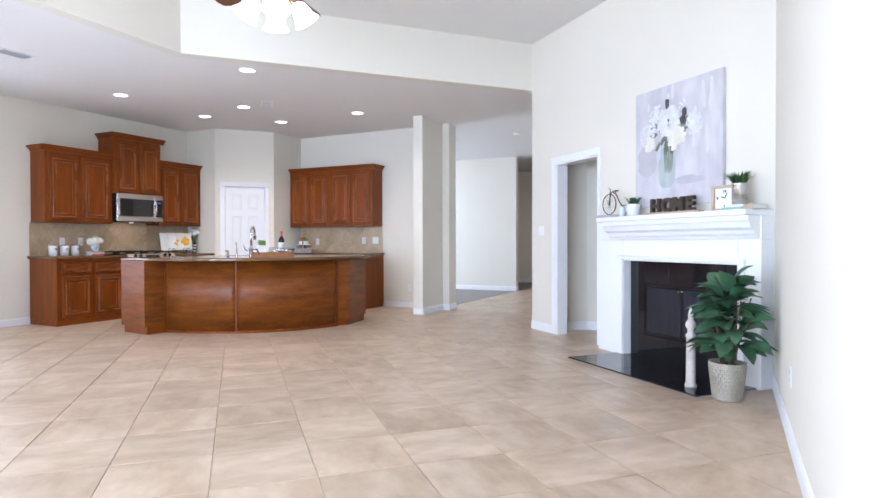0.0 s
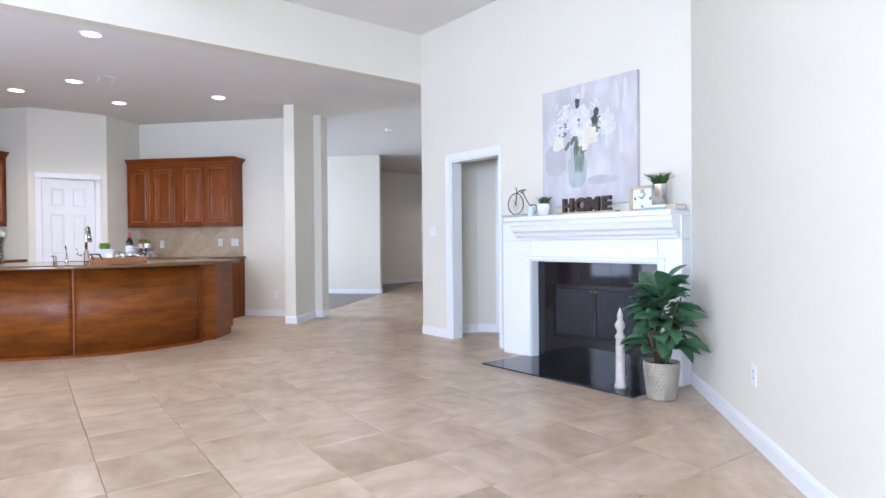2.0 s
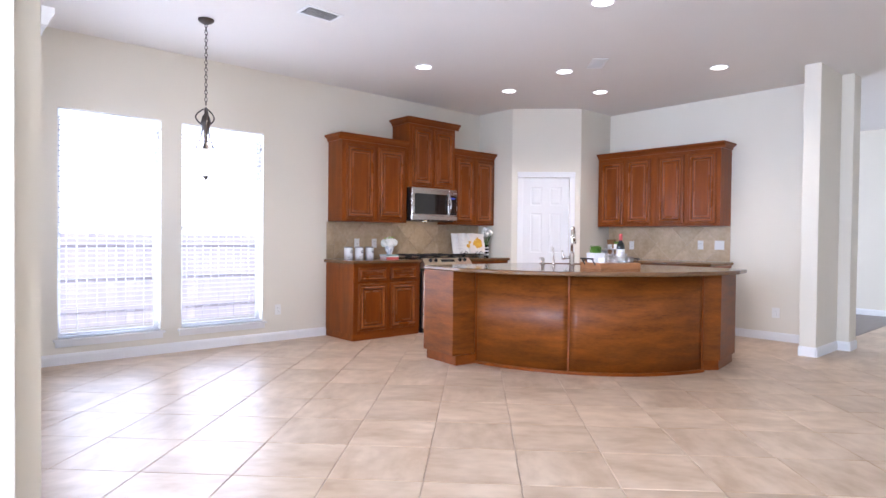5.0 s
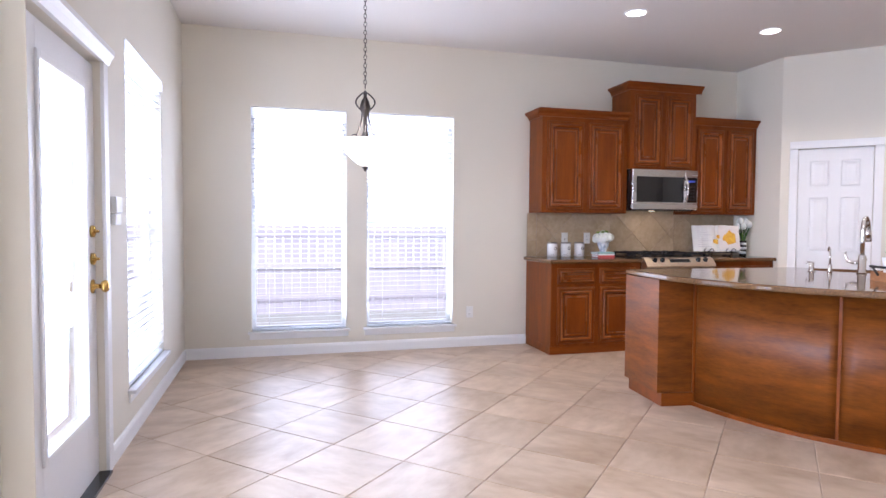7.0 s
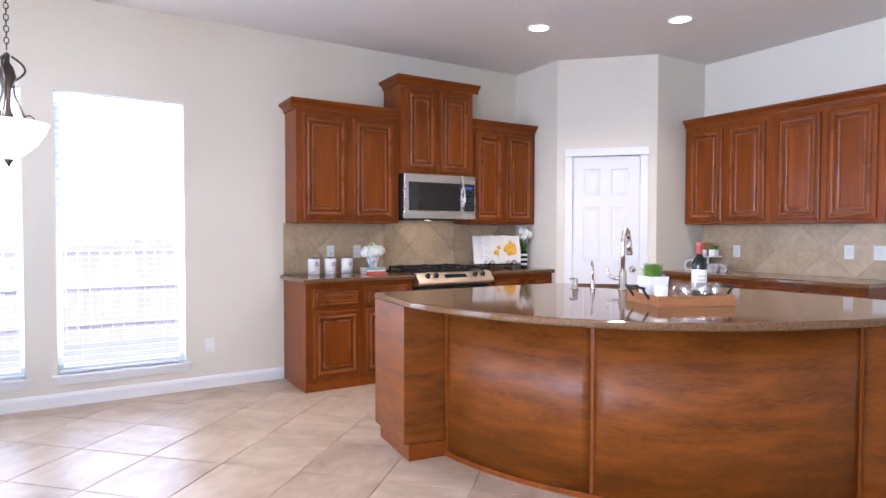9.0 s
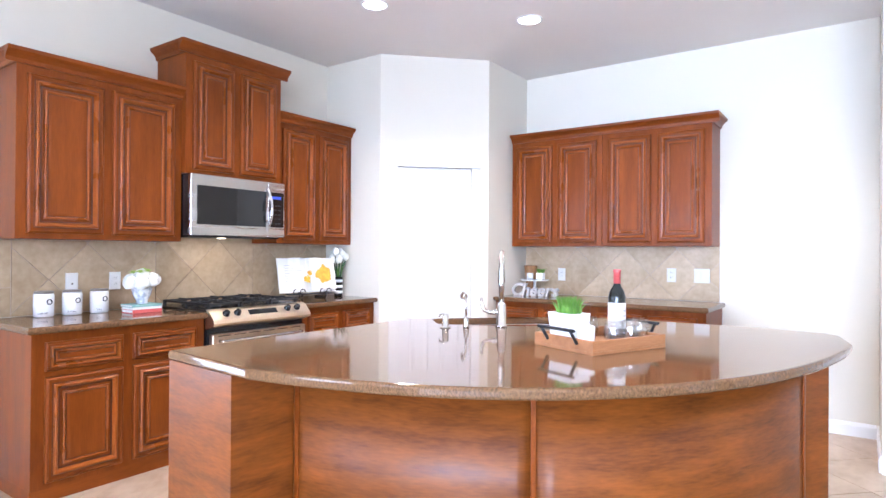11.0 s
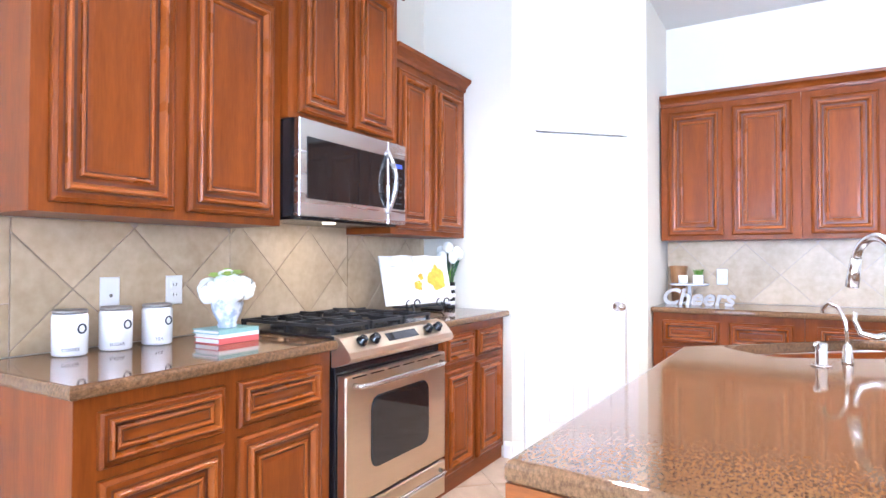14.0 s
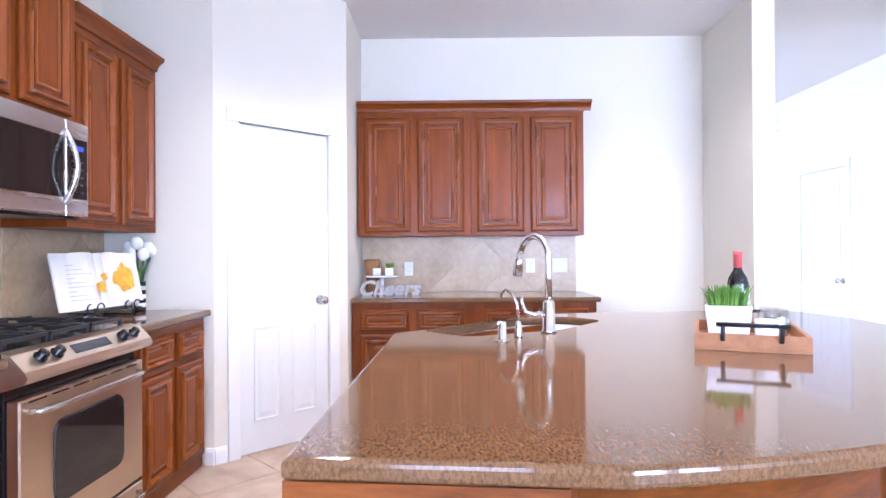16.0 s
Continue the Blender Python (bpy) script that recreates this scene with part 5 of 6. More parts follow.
tuft("grass", gp, 0, 0, 0.14, 0.05, 0.11, 170, DEEP, 0.005, 1.1, 5)

# ---- hearth things ----
BASKET = mat("silver_weave", (0.46, 0.42, 0.34), (0.32, 0.29, 0.23), 0.45, 0.3, scale=8, fine=60, bump=0.2)
fl = thing("artificial_plant", "large-leaved artificial plant in a woven grey basket", "plant", (-4.18, -8.39, 0.001))
prof = [(0.085, 0), (0.092, 0.02), (0.115, 0.24), (0.12, 0.26), (0.11, 0.26), (0.107, 0.23)]
part("basket", lathe(prof, 32), BASKET, fl)
bm = bmesh.new()
for rI in range(9):
    for q in range(26):
        a0 = 2 * math.pi * (q + 0.5 * (rI % 2)) / 26
        rr = 0.094 + 0.023 * rI / 8
        zz = 0.026 + rI * 0.026
        box(-0.011, 0.011, -0.004, 0.004, -0.010, 0.010, 0, bm)
        vs = list(bm.verts)[-8:]
        bmesh.ops.transform(bm, matrix=Matrix.Rotation(a0, 4, "Z") @ Matrix.Translation((0, -rr, zz)), verts=vs)
part("weave", bm, BASKET, fl, "raised woven strands")
part("soil", lathe([(0.107, 0.232), (0.05, 0.242), (0.005, 0.245)], 24, cap=False), SOIL, fl)
g = random.Random(11)
stems = []
for k in range(7):
    a = 2 * math.pi * k / 7 + g.uniform(-0.3, 0.3)
    top = Vector((0.16 * math.cos(a), 0.16 * math.sin(a), g.uniform(0.5, 0.74)))
    pts = [Vector((0.03 * math.cos(a), 0.03 * math.sin(a), 0.23)), top * 0.5 + Vector((0, 0, 0.13)), top]
    stems.append(pts)
    part("stem", tube(pts, 0.008, 7, taper=[1.4, 1, 0.5]), mat("stem_brown", (0.12, 0.075, 0.04), (0.07, 0.045, 0.025), 0.7), fl) if k == 0 else part("stem", tube(pts, 0.008, 7, taper=[1.4, 1, 0.5]), bpy.data.materials["stem_brown"], fl)


def leaf_mesh(L, W):
    """A pointed leaf with a folded midrib, curling down to its tip."""
    bm = bmesh.new()
    rows = []
    for i in range(7):
        t = i / 6
        w = W * math.sin(math.pi * min(1, t * 0.92 + 0.06)) ** 0.8 * (1 if t < 1 else 0.05)
        z = 0.10 * L * math.sin(t * 2.2) - 0.28 * L * t * t
        rows.append([bm.verts.new((t * L, s * w, z + abs(s) * w * 0.28)) for s in (-1, -0.5, 0, 0.5, 1)])
    for a, b in zip(rows, rows[1:]):
        for i in range(4):
            f = bm.faces.new((a[i], b[i], b[i + 1], a[i + 1]))
            f.smooth = True
    return bm


leaf_meshes = [mesh_of(leaf_mesh(L, W), "leaf", LEAF) for L, W in ((0.20, 0.056), (0.17, 0.05), (0.15, 0.046), (0.22, 0.06))]
for k in range(110):
    t = g.random() ** 0.75
    a = g.uniform(0, 2 * math.pi)
    z = 0.33 + 0.43 * t
    r = 0.03 + 0.10 * (1 - t) * g.random()
    o = new("leaf", leaf_meshes[g.randrange(4)])
    o.parent = fl
    o.matrix_local = pose(r * math.cos(a), r * math.sin(a), z, 0, 0, math.degrees(a)) @ pose(0, 0, 0, g.uniform(-35, 35), -(-4 + 44 * t * t) + g.uniform(-18, 18), 0)
STONE = mat("distressed_white", (0.66, 0.60, 0.55), (0.46, 0.40, 0.36), 0.8, scale=6, fine=40, bump=0.4)
solo("wooden_finial", lathe([(0.042, 0), (0.042, 0.02), (0.034, 0.03), (0.032, 0.30), (0.030, 0.36), (0.036, 0.365), (0.036, 0.385), (0.024, 0.395), (0.022, 0.42), (0.038, 0.45), (0.036, 0.47), (0.018, 0.50), (0.022, 0.53), (0.012, 0.565), (0.003, 0.585)], 20), STONE, "tall distressed white turned wooden finial on the hearth", "ornament", (-3.945, -8.145, 0.0125))

# ---- counter by the range ----
CZ = 0.911
NAVY = mat("ink_blue", (0.05, 0.055, 0.08), (0.03, 0.035, 0.05), 0.5)
LID = mat("grey_lid", (0.30, 0.28, 0.26), (0.24, 0.22, 0.21), 0.35, 0.6)
for i, (cx, tx) in enumerate(((-3.725, "COFFEE"), (-3.573, "SUGAR"), (-3.418, "TEA"))):
    t = thing("canister", "white ceramic canister with grey lid and dark lettering", "canister", (cx, -0.13, CZ), 0, "counter canisters")
    part("jar", lathe([(0.046, 0), (0.052, 0.006), (0.053, 0.124), (0.050, 0.134), (0.046, 0.136)], 28), WHITE, t)
    part("lid", lathe([(0.050, 0.1365), (0.051, 0.144), (0.046, 0.149), (0.01, 0.150)], 28), LID, t)
    me = text_mesh(tx, 0.015, 0.0006, 0.0)
    me.materials.append(NAVY)
    wdt = max(v.co.x for v in me.vertices)
    for v in me.vertices:
        ang = (v.co.x - wdt / 2) / 0.053
        v.co = Vector((0.0534 * math.sin(ang), -0.0534 * math.cos(ang) - v.co.z * 0.3, v.co.y))
    o = new("lettering", me)
    o.parent = t
    o.matrix_local = pose(0, 0, 0.018, 0, 0, -25)
    o = part("emblem", tube([(0.014 * math.cos(2 * math.pi * q / 16), 0, 0.014 * math.sin(2 * math.pi * q / 16)) for q in range(17)], 0.003, 6), NAVY, t)
    o.matrix_local = pose(0, 0, 0, 0, 0, 12) @ pose(0, -0.0525, 0.088)
book((-3.235, -0.29, CZ), 0, 0.185, 0.14, 0.022, RED, "coral red book on the granite counter")
book((-3.235, -0.29, CZ + 0.0225), 0, 0.185, 0.14, 0.014, PAPER, "white book in the counter stack")
book((-3.24, -0.29, CZ + 0.037), 2, 0.19, 0.145, 0.016, TEAL, "pale teal book on top of the stack")
BZ = CZ + 0.0535
PATTERN = mat("delft_pattern", (0.80, 0.81, 0.83), (0.42, 0.47, 0.56), 0.25, scale=24, fine=40, fac=0.3)
vs_ = thing("flower_vase", "white patterned vase packed with white flowers", "vase", (-3.235, -0.29, BZ))
part("vase", lathe([(0.034, 0), (0.036, 0.008), (0.033, 0.018), (0.054, 0.06), (0.060, 0.09), (0.058, 0.112), (0.060, 0.118), (0.052, 0.118), (0.048, 0.1), (0.01, 0.098)], 28), PATTERN, vs_)
PET = mat("white_petals", (0.82, 0.82, 0.78), (0.72, 0.73, 0.68), 0.6, scale=20, fine=70, bump=0.2)
LIME = mat("lime_petals", (0.50, 0.62, 0.16), (0.36, 0.48, 0.10), 0.6, scale=20, fine=70)


def bloom(name, parent, c, r, material, seed, cups=3):
    """A flower head of overlapping cupped petals."""
    gg = random.Random(seed)
    bm = bmesh.new()
    for layer in range(cups):
        n = 5 + layer
        for k in range(n):
            a = 2 * math.pi * (k + 0.4 * layer) / n + gg.uniform(-0.15, 0.15)
            tilt = 0.35 + 0.42 * layer
            L = r * (0.75 + 0.2 * layer)
            d = Vector((math.cos(a) * math.sin(tilt), math.sin(a) * math.sin(tilt), math.cos(tilt)))
            s = Vector((-math.sin(a), math.cos(a), 0))
            p = Vector(c)
            vs = [p, p + d * L * 0.55 + s * L * 0.42, p + d * L + s * L * 0.2, p + d * L * 1.02 - s * L * 0.2, p + d * L * 0.55 - s * L * 0.42]
            f = bm.faces.new([bm.verts.new(v) for v in vs])
            f.smooth = True
    return part(name, bm, material, parent)


g = random.Random(21)
heads = [(0.0, 0.0, 0.165, 0.052)]
for k in range(6):
    a = 2 * math.pi * k / 6 + g.uniform(-0.2, 0.2)
    heads.append((0.066 * math.cos(a), 0.066 * math.sin(a), 0.135 + g.uniform(-0.012, 0.014), g.uniform(0.045, 0.054)))
for k, (hx_, hy_, hz_, hr_) in enumerate(heads):
    bm = lathe([(0.3 * hr_, -0.55 * hr_), (0.8 * hr_, -0.25 * hr_), (0.84 * hr_, 0.15 * hr_), (0.5 * hr_, 0.55 * hr_), (0.02, 0.62 * hr_)], 12)
    bmesh.ops.translate(bm, verts=bm.verts, vec=(hx_, hy_, hz_))
    core = part("flower", bm, PET, vs_)
    for q in range(16):
        a, e = g.uniform(0, 6.28), g.uniform(-0.3, 1.2)
        bm = bmesh.new()
        rows = []
        for i in range(4):
            t = i / 3
            w = hr_ * 0.52 * math.sin(math.pi * (0.18 + 0.66 * t))
            rows.append([bm.verts.new((hr_ * (0.72 + 0.26 * math.sin(2.2 * t)) - abs(j) * w * 0.25, j * w, hr_ * (t - 0.45))) for j in (-1, 0, 1)])
        for r0, r1 in zip(rows, rows[1:]):
            for j in range(2):
                bm.faces.new((r0[j], r0[j + 1], r1[j + 1], r1[j])).smooth = True
        o = part("petal", bm, PET, core)
        o.matrix_local = pose(hx_, hy_, hz_) @ pose(0, 0, 0, 0, 0, math.degrees(a)) @ pose(0, 0, 0, 0, -math.degrees(e), 0)
for k, (bx_, by_, bz_) in enumerate(((-0.03, -0.035, 0.195), (0.025, 0.03, 0.205), (-0.045, 0.02, 0.19), (0.02, -0.03, 0.20))):
    bloom("leaf_sprig", vs_, (bx_, by_, bz_), 0.026, LIME, 40 + k)

# cookbook on its stand
cb = thing("cookbook", "open cookbook with yellow flowers on an iron stand", "book", (-1.815, -0.235, CZ), -14)
bm = bmesh.new()
for sx in (-1, 1):
    prev = None
    for i in range(9):
        x = sx * 0.255 * i / 8
        y = -0.02 - 0.022 * math.sin(math.pi * min(1, i / 5.0)) * (1 if i < 6 else 0.4)
        cur = [bm.verts.new((x, y, 0.045)), bm.verts.new((x, y, 0.335)), bm.verts.new((x, y + 0.012, 0.335)), bm.verts.new((x, y + 0.012, 0.045))]
        if prev:
            for q in range(4):
                bm.faces.new((prev[q], prev[(q + 1) % 4], cur[(q + 1) % 4], cur[q]))
        else:
            bm.faces.new(cur)
        prev = cur
    bm.faces.new(prev)
bmesh.ops.recalc_face_normals(bm, faces=bm.faces[:])
lean = Matrix.Rotation(radians(-14), 3, "X")
bmesh.ops.rotate(bm, verts=bm.verts, cent=(0, 0, 0.045), matrix=lean)
pages = part("page_block", bm, PAPER, cb)
YELL = mat("yellow_print", (0.80, 0.50, 0.04), (0.62, 0.28, 0.02), 0.6, scale=30, fine=90)
PINK = mat("page_photo", (0.80, 0.74, 0.69), (0.72, 0.66, 0.62), 0.6, scale=4, fine=30)
bm = bmesh.new()
box(0.02, 0.25, -0.0470, -0.0462, 0.06, 0.325, 0, bm)
bmesh.ops.rotate(bm, verts=bm.verts, cent=(0, 0, 0.045), matrix=lean)
part("photo_page", bm, PINK, pages)
rng = random.Random(3)
for cx, cz, R in ((0.14, 0.19, 0.072), (0.015, 0.205, 0.022), (-0.015, 0.15, 0.028)):
    bm = bmesh.new()
    for k in range(34):
        a, r = rng.uniform(0, 6.28), R * 0.8 * math.sqrt(rng.random())
        blob(bm, cx + r * math.cos(a), cz + r * math.sin(a), R * 0.45, R * 0.26, -0.0476 - k * 0.00005, rng.uniform(0, 3), 8, 0.25)
    bmesh.ops.rotate(bm, verts=bm.verts, cent=(0, 0, 0.045), matrix=lean)
    part("printed_flower", bm, YELL, pages, "printed yellow flower photograph")
bm = bmesh.new()
for k in range(9):
    box(-0.21, -0.06 - 0.05 * (k % 3), -0.0472, -0.0466, 0.09 + k * 0.022, 0.093 + k * 0.022, 0, bm)
bmesh.ops.rotate(bm, verts=bm.verts, cent=(0, 0, 0.045), matrix=lean)
part("printed_lines", bm, LILAC, pages)
for sx in (-0.12, 0.12):
    part("stand_foot", tube([(sx, 0.10, 0.006), (sx, -0.08, 0.006), (sx, -0.095, 0.02), (sx, -0.085, 0.055)], 0.005, 8), IRON, cb)
    for dx in (-1, 1):
        sc = [(sx + dx * (0.03 + 0.022 * math.cos(q)), -0.09, 0.06 + 0.022 * math.sin(q)) for q in [radians(d) for d in range(-180 if dx < 0 else 0, 120 if dx < 0 else 300, 30)]]
        part("stand_scroll", tube(sc, 0.004, 7), IRON, cb)
part("stand_ledge", box(-0.2, 0.2, -0.075, 0.0, 0.036, 0.043, 0.002), IRON, cb)
part("stand_back", tube([(0, 0.10, 0.006), (0, 0.06, 0.25)], 0.005, 8), IRON, cb)
st = thing("striped_vase", "black and white striped vase of white tulips", "vase", (-1.485, -0.26, CZ))
for k in range(7):
    part("band", lathe([(0.036, k * 0.024), (0.036, k * 0.024 + 0.0238)], 24), WHITE if k % 2 else BLACK, st)
g = random.Random(8)
for k in range(11):
    a = 2 * math.pi * k / 11
    top = (0.06 * math.cos(a), 0.06 * math.sin(a), 0.30 + g.uniform(-0.03, 0.05))
    part("tulip_stem", tube([(0.015 * math.cos(a), 0.015 * math.sin(a), 0.165), (0.03 * math.cos(a), 0.03 * math.sin(a), 0.22), top], 0.004, 6), LEAF, st)
    part("tulip", lathe([(0.008, top[2]), (0.027, top[2] + 0.018), (0.031, top[2] + 0.04), (0.022, top[2] + 0.066), (0.004, top[2] + 0.074)], 10, None, top[0], top[1]), PET, st)
tuft("tulip_leaves", st, 0, 0, 0.165, 0.03, 0.11, 14, GRASSY, 0.010, 0.6, 4)

# ---- coffee counter ----
GREYW = mat("whitewashed_wood", (0.55, 0.54, 0.54), (0.38, 0.37, 0.38), 0.7, scale=8, fine=50, bump=0.3)
me = text_mesh("Cheers", 0.155, 0.014, 0.004, 0.25)
me.materials.append(GREYW)
w0 = max(v.co.x for v in me.vertices)
for v in me.vertices:
    v.co.x *= 0.48 / w0
o = new("cheers_sign", me)
o.matrix_world = pose(-0.33, -1.335, CZ + 0.001, 0, 0, -90) @ pose(0, 0, 0, 90, 0, 0)
tagged(o, "whitewashed wooden cursive Cheers sign on the counter", "sign")
ts = thing("tiered_stand", "white round pedestal stand holding small decor", "stand", (-0.17, -1.50, CZ))
part("foot", lathe([(0.06, 0), (0.06, 0.006), (0.015, 0.014), (0.012, 0.12), (0.03, 0.128)], 24), WHITE, ts)
part("plate", lathe([(0.125, 0.1285), (0.135, 0.138), (0.13, 0.142), (0.01, 0.138)], 32), WHITE, ts)
HONEY = mat("honey_wood", (0.40, 0.20, 0.075), (0.22, 0.095, 0.035), 0.45, scale=5, fine=30, stretch=(9, 9, 1), bump=0.1)
solo("wooden_holder", lathe([(0.045, 0), (0.047, 0.01), (0.052, 0.15), (0.066, 0.265), (0.062, 0.268), (0.05, 0.16), (0.01, 0.15)], 8), HONEY, "tall flared wooden holder behind the pedestal stand", "holder", (-0.075, -1.41, CZ))
solo("candle", lathe([(0.032, 0), (0.032, 0.055), (0.028, 0.058), (0.004, 0.056)], 20), WHITE, "white pillar candle on the pedestal stand", "candle", (-0.19, -1.46, CZ + 0.1425))
sp = thing("potted_plant", "tiny green plant in a white square pot", "potted plant", (-0.17, -1.56, CZ + 0.1425))
part("pot", box(-0.032, 0.032, -0.032, 0.032, 0, 0.06, 0.004), WHITE, sp)
tuft("leaves", sp, 0, 0, 0.055, 0.035, 0.05, 60, GRASSY, 0.006, 0.8, 9)

# ---- island things ----
IZ = ISL_Z + 0.0008
fc = thing("faucet", "brushed nickel gooseneck pull-down faucet", "faucet", (-2.43, -2.435, IZ), -60)
part("base", lathe([(0.032, 0), (0.032, 0.008), (0.026, 0.014), (0.024, 0.12), (0.019, 0.13)], 24), CHROME, fc)
arcp = [(0, 0, 0.12), (0, 0, 0.24)] + [(0, 0.095 - 0.095 * math.cos(radians(d)), 0.30 + 0.095 * math.sin(radians(d))) for d in range(0, 166, 11)]
part("neck", tube(arcp, 0.0145, 14), CHROME, fc)
e = Vector(arcp[-1])
part("spray_head", tube([e, e + Vector((0, 0.012, -0.05)), e + Vector((0, 0.024, -0.10))], 0.018, 14, taper=[0.9, 1.1, 1.15]), CHROME, fc)
part("lever", tube([(0, 0.02, 0.08), (0, 0.06, 0.072), (0, 0.10, 0.085), (0, 0.115, 0.125), (0, 0.112, 0.15)], 0.0095, 10, taper=[1.6, 1.2, 1, 0.8, 0.7]), CHROME, fc).matrix_local = pose(0, 0, 0, 0, 0, 70)
ft_ = thing("filter_tap", "slim brushed nickel drinking water tap", "faucet", (-2.56, -2.296, IZ), -40)
part("base", lathe([(0.017, 0), (0.017, 0.005), (0.012, 0.05), (0.008, 0.06)], 18), CHROME, ft_)
part("neck", tube([(0, 0, 0.05), (0, 0.006, 0.13), (0, 0.03, 0.17), (0, 0.06, 0.18), (0, 0.078, 0.165), (0, 0.082, 0.15)], 0.006, 10), CHROME, ft_)
sd = thing("soap_dispenser", "polished nickel soap dispenser on the island", "soap dispenser", (-2.65, -2.225, IZ))
part("body", lathe([(0.02, 0), (0.02, 0.004), (0.0165, 0.008), (0.0165, 0.065), (0.014, 0.07)], 20), CHROME, sd)
part("spout", tube([(0, 0, 0.066), (-0.012, 0.008, 0.072), (-0.026, 0.016, 0.070), (-0.03, 0.019, 0.058)], 0.005, 8), CHROME, sd)
part("flange", lathe([(0.028, 0), (0.028, 0.003), (0.0205, 0.006)], 20), CHROME, sd)
TRAYW = mat("tray_acacia", (0.42, 0.19, 0.075), (0.27, 0.11, 0.04), 0.5, scale=3, fine=30, stretch=(1, 7, 7), bump=0.08)
TRX, TRY, TRR = -2.73, -3.088, -22.7
tr = thing("serving_tray", "wooden serving tray with black pipe handles", "tray", (TRX, TRY, IZ), TRR)
part("bottom", box(-0.215, 0.215, -0.17, 0.17, 0, 0.012), TRAYW, tr)
for x0, x1, y0, y1 in ((-0.215, -0.201, -0.17, 0.17), (0.201, 0.215, -0.17, 0.17), (-0.201, 0.201, -0.17, -0.156), (-0.201, 0.201, 0.156, 0.17)):
    part("side", box(x0, x1, y0, y1, 0.012, 0.055, 0.002), TRAYW, tr)
for sx in (-1, 1):
    part("handle", tube([(sx * 0.216, -0.085, 0.035), (sx * 0.25, -0.085, 0.085), (sx * 0.252, -0.105, 0.09), (sx * 0.252, 0.105, 0.09), (sx * 0.25, 0.085, 0.085), (sx * 0.216, 0.085, 0.035)], 0.007, 8), IRON, tr, "black pipe handle")


def on_tray(x, y, z=0.0125):
    p = pose(TRX, TRY, IZ, 0, 0, TRR) @ Vector((x, y, z))
    return (p.x, p.y, p.z)


gpl = thing("potted_plant", "bright green grass in a white tapered planter", "potted plant", on_tray(-0.115, 0.065), TRR)
bm = bmesh.new()
a = [bm.verts.new(p) for p in ((-0.045, -0.058, 0), (0.045, -0.058, 0), (0.045, 0.058, 0), (-0.045, 0.058, 0))]
b = [bm.verts.new(p) for p in ((-0.055, -0.072, 0.13), (0.055, -0.072, 0.13), (0.055, 0.072, 0.13), (-0.055, 0.072, 0.13))]
c = [bm.verts.new((v.co.x * 0.88, v.co.y * 0.92, 0.13)) for v in b]
d = [bm.verts.new((v.co.x * 0.9, v.co.y * 0.92, 0.115)) for v in c]
for lo_, hi_ in ((a, b), (b, c), (c, d)):
    for i in range(4):
        bm.faces.new((lo_[i], lo_[(i + 1) % 4], hi_[(i + 1) % 4], hi_[i]))
bm.faces.new(a[::-1])
bm.faces.new(d)
part("planter", bm, WHITE, gpl)
for q, yy in enumerate((-0.03, 0.0, 0.03)):
    tuft("grass", gpl, 0, yy, 0.115, 0.04, 0.085, 150, GRASSY, 0.003, 0.42, 30 + q)
BOT = mat("wine_dark", (0.012, 0.014, 0.011), (0.008, 0.009, 0.008), 0.06, bump=0)
wb = thing("wine_bottle", "dark wine bottle with white label and red capsule", "bottle", on_tray(0.13, 0.02), 0)
part("bottle", lathe([(0.034, 0), (0.038, 0.006), (0.038, 0.19), (0.032, 0.215), (0.017, 0.24), (0.0145, 0.25), (0.0145, 0.262)], 28), BOT, wb)
part("capsule", lathe([(0.0155, 0.25), (0.015, 0.30), (0.0165, 0.302), (0.0165, 0.312), (0.005, 0.313)], 20), RED, wb, "red foil capsule")
part("label", lathe([(0.0385, 0.055), (0.0388, 0.056), (0.0388, 0.165), (0.0385, 0.166)], 28, cap=False), PAPER, wb, "white paper label")
for k in range(3):
    bm = bmesh.new()
    n = 8
    rows = [[bm.verts.new((0.0392 * math.cos(radians(205 + i * 9)), 0.0392 * math.sin(radians(205 + i * 9)), 0.085 + k * 0.022 + dz)) for i in range(n)] for dz in (0, 0.006)]
    for i in range(n - 1):
        bm.faces.new((rows[0][i], rows[0][i + 1], rows[1][i + 1], rows[1][i]))
    part("label_print", bm, LILAC, wb)
for gx, gy in ((-0.01, -0.09), (0.075, -0.105), (0.155, -0.085), (0.03, 0.09)):
    t = thing("wine_glass", "clear stemless wine glass on the wooden tray", "glass", on_tray(gx, gy), 0, "stemless glasses on the tray")
    part("cup", lathe([(0.026, 0), (0.036, 0.02), (0.042, 0.045), (0.040, 0.075), (0.033, 0.105), (0.0315, 0.105), (0.0385, 0.075), (0.0405, 0.045), (0.0345, 0.021), (0.003, 0.006)], 28), THIN, t)
solo("mug", lathe([(0.03, 0), (0.034, 0.005), (0.036, 0.085), (0.033, 0.085), (0.031, 0.01), (0.003, 0.008)], 24), WHITE, "white ceramic cup beside the planter", "cup", on_tray(-0.13, -0.05))

# ---- backsplash and floor tiles ----


def clip(poly, a, b, c):
    """The part of a flat polygon where a*x + b*y <= c."""
    out = []
    for i, p in enumerate(poly):
        q = poly[(i + 1) % len(poly)]
        fp_, fq = a * p[0] + b * p[1] - c, a * q[0] + b * q[1] - c
        if fp_ <= 0:
            out.append(p)
        if fp_ * fq < 0:
            t = fp_ / (fp_ - fq)
            out.append((p[0] + (q[0] - p[0]) * t, p[1] + (q[1] - p[1]) * t))
    return out


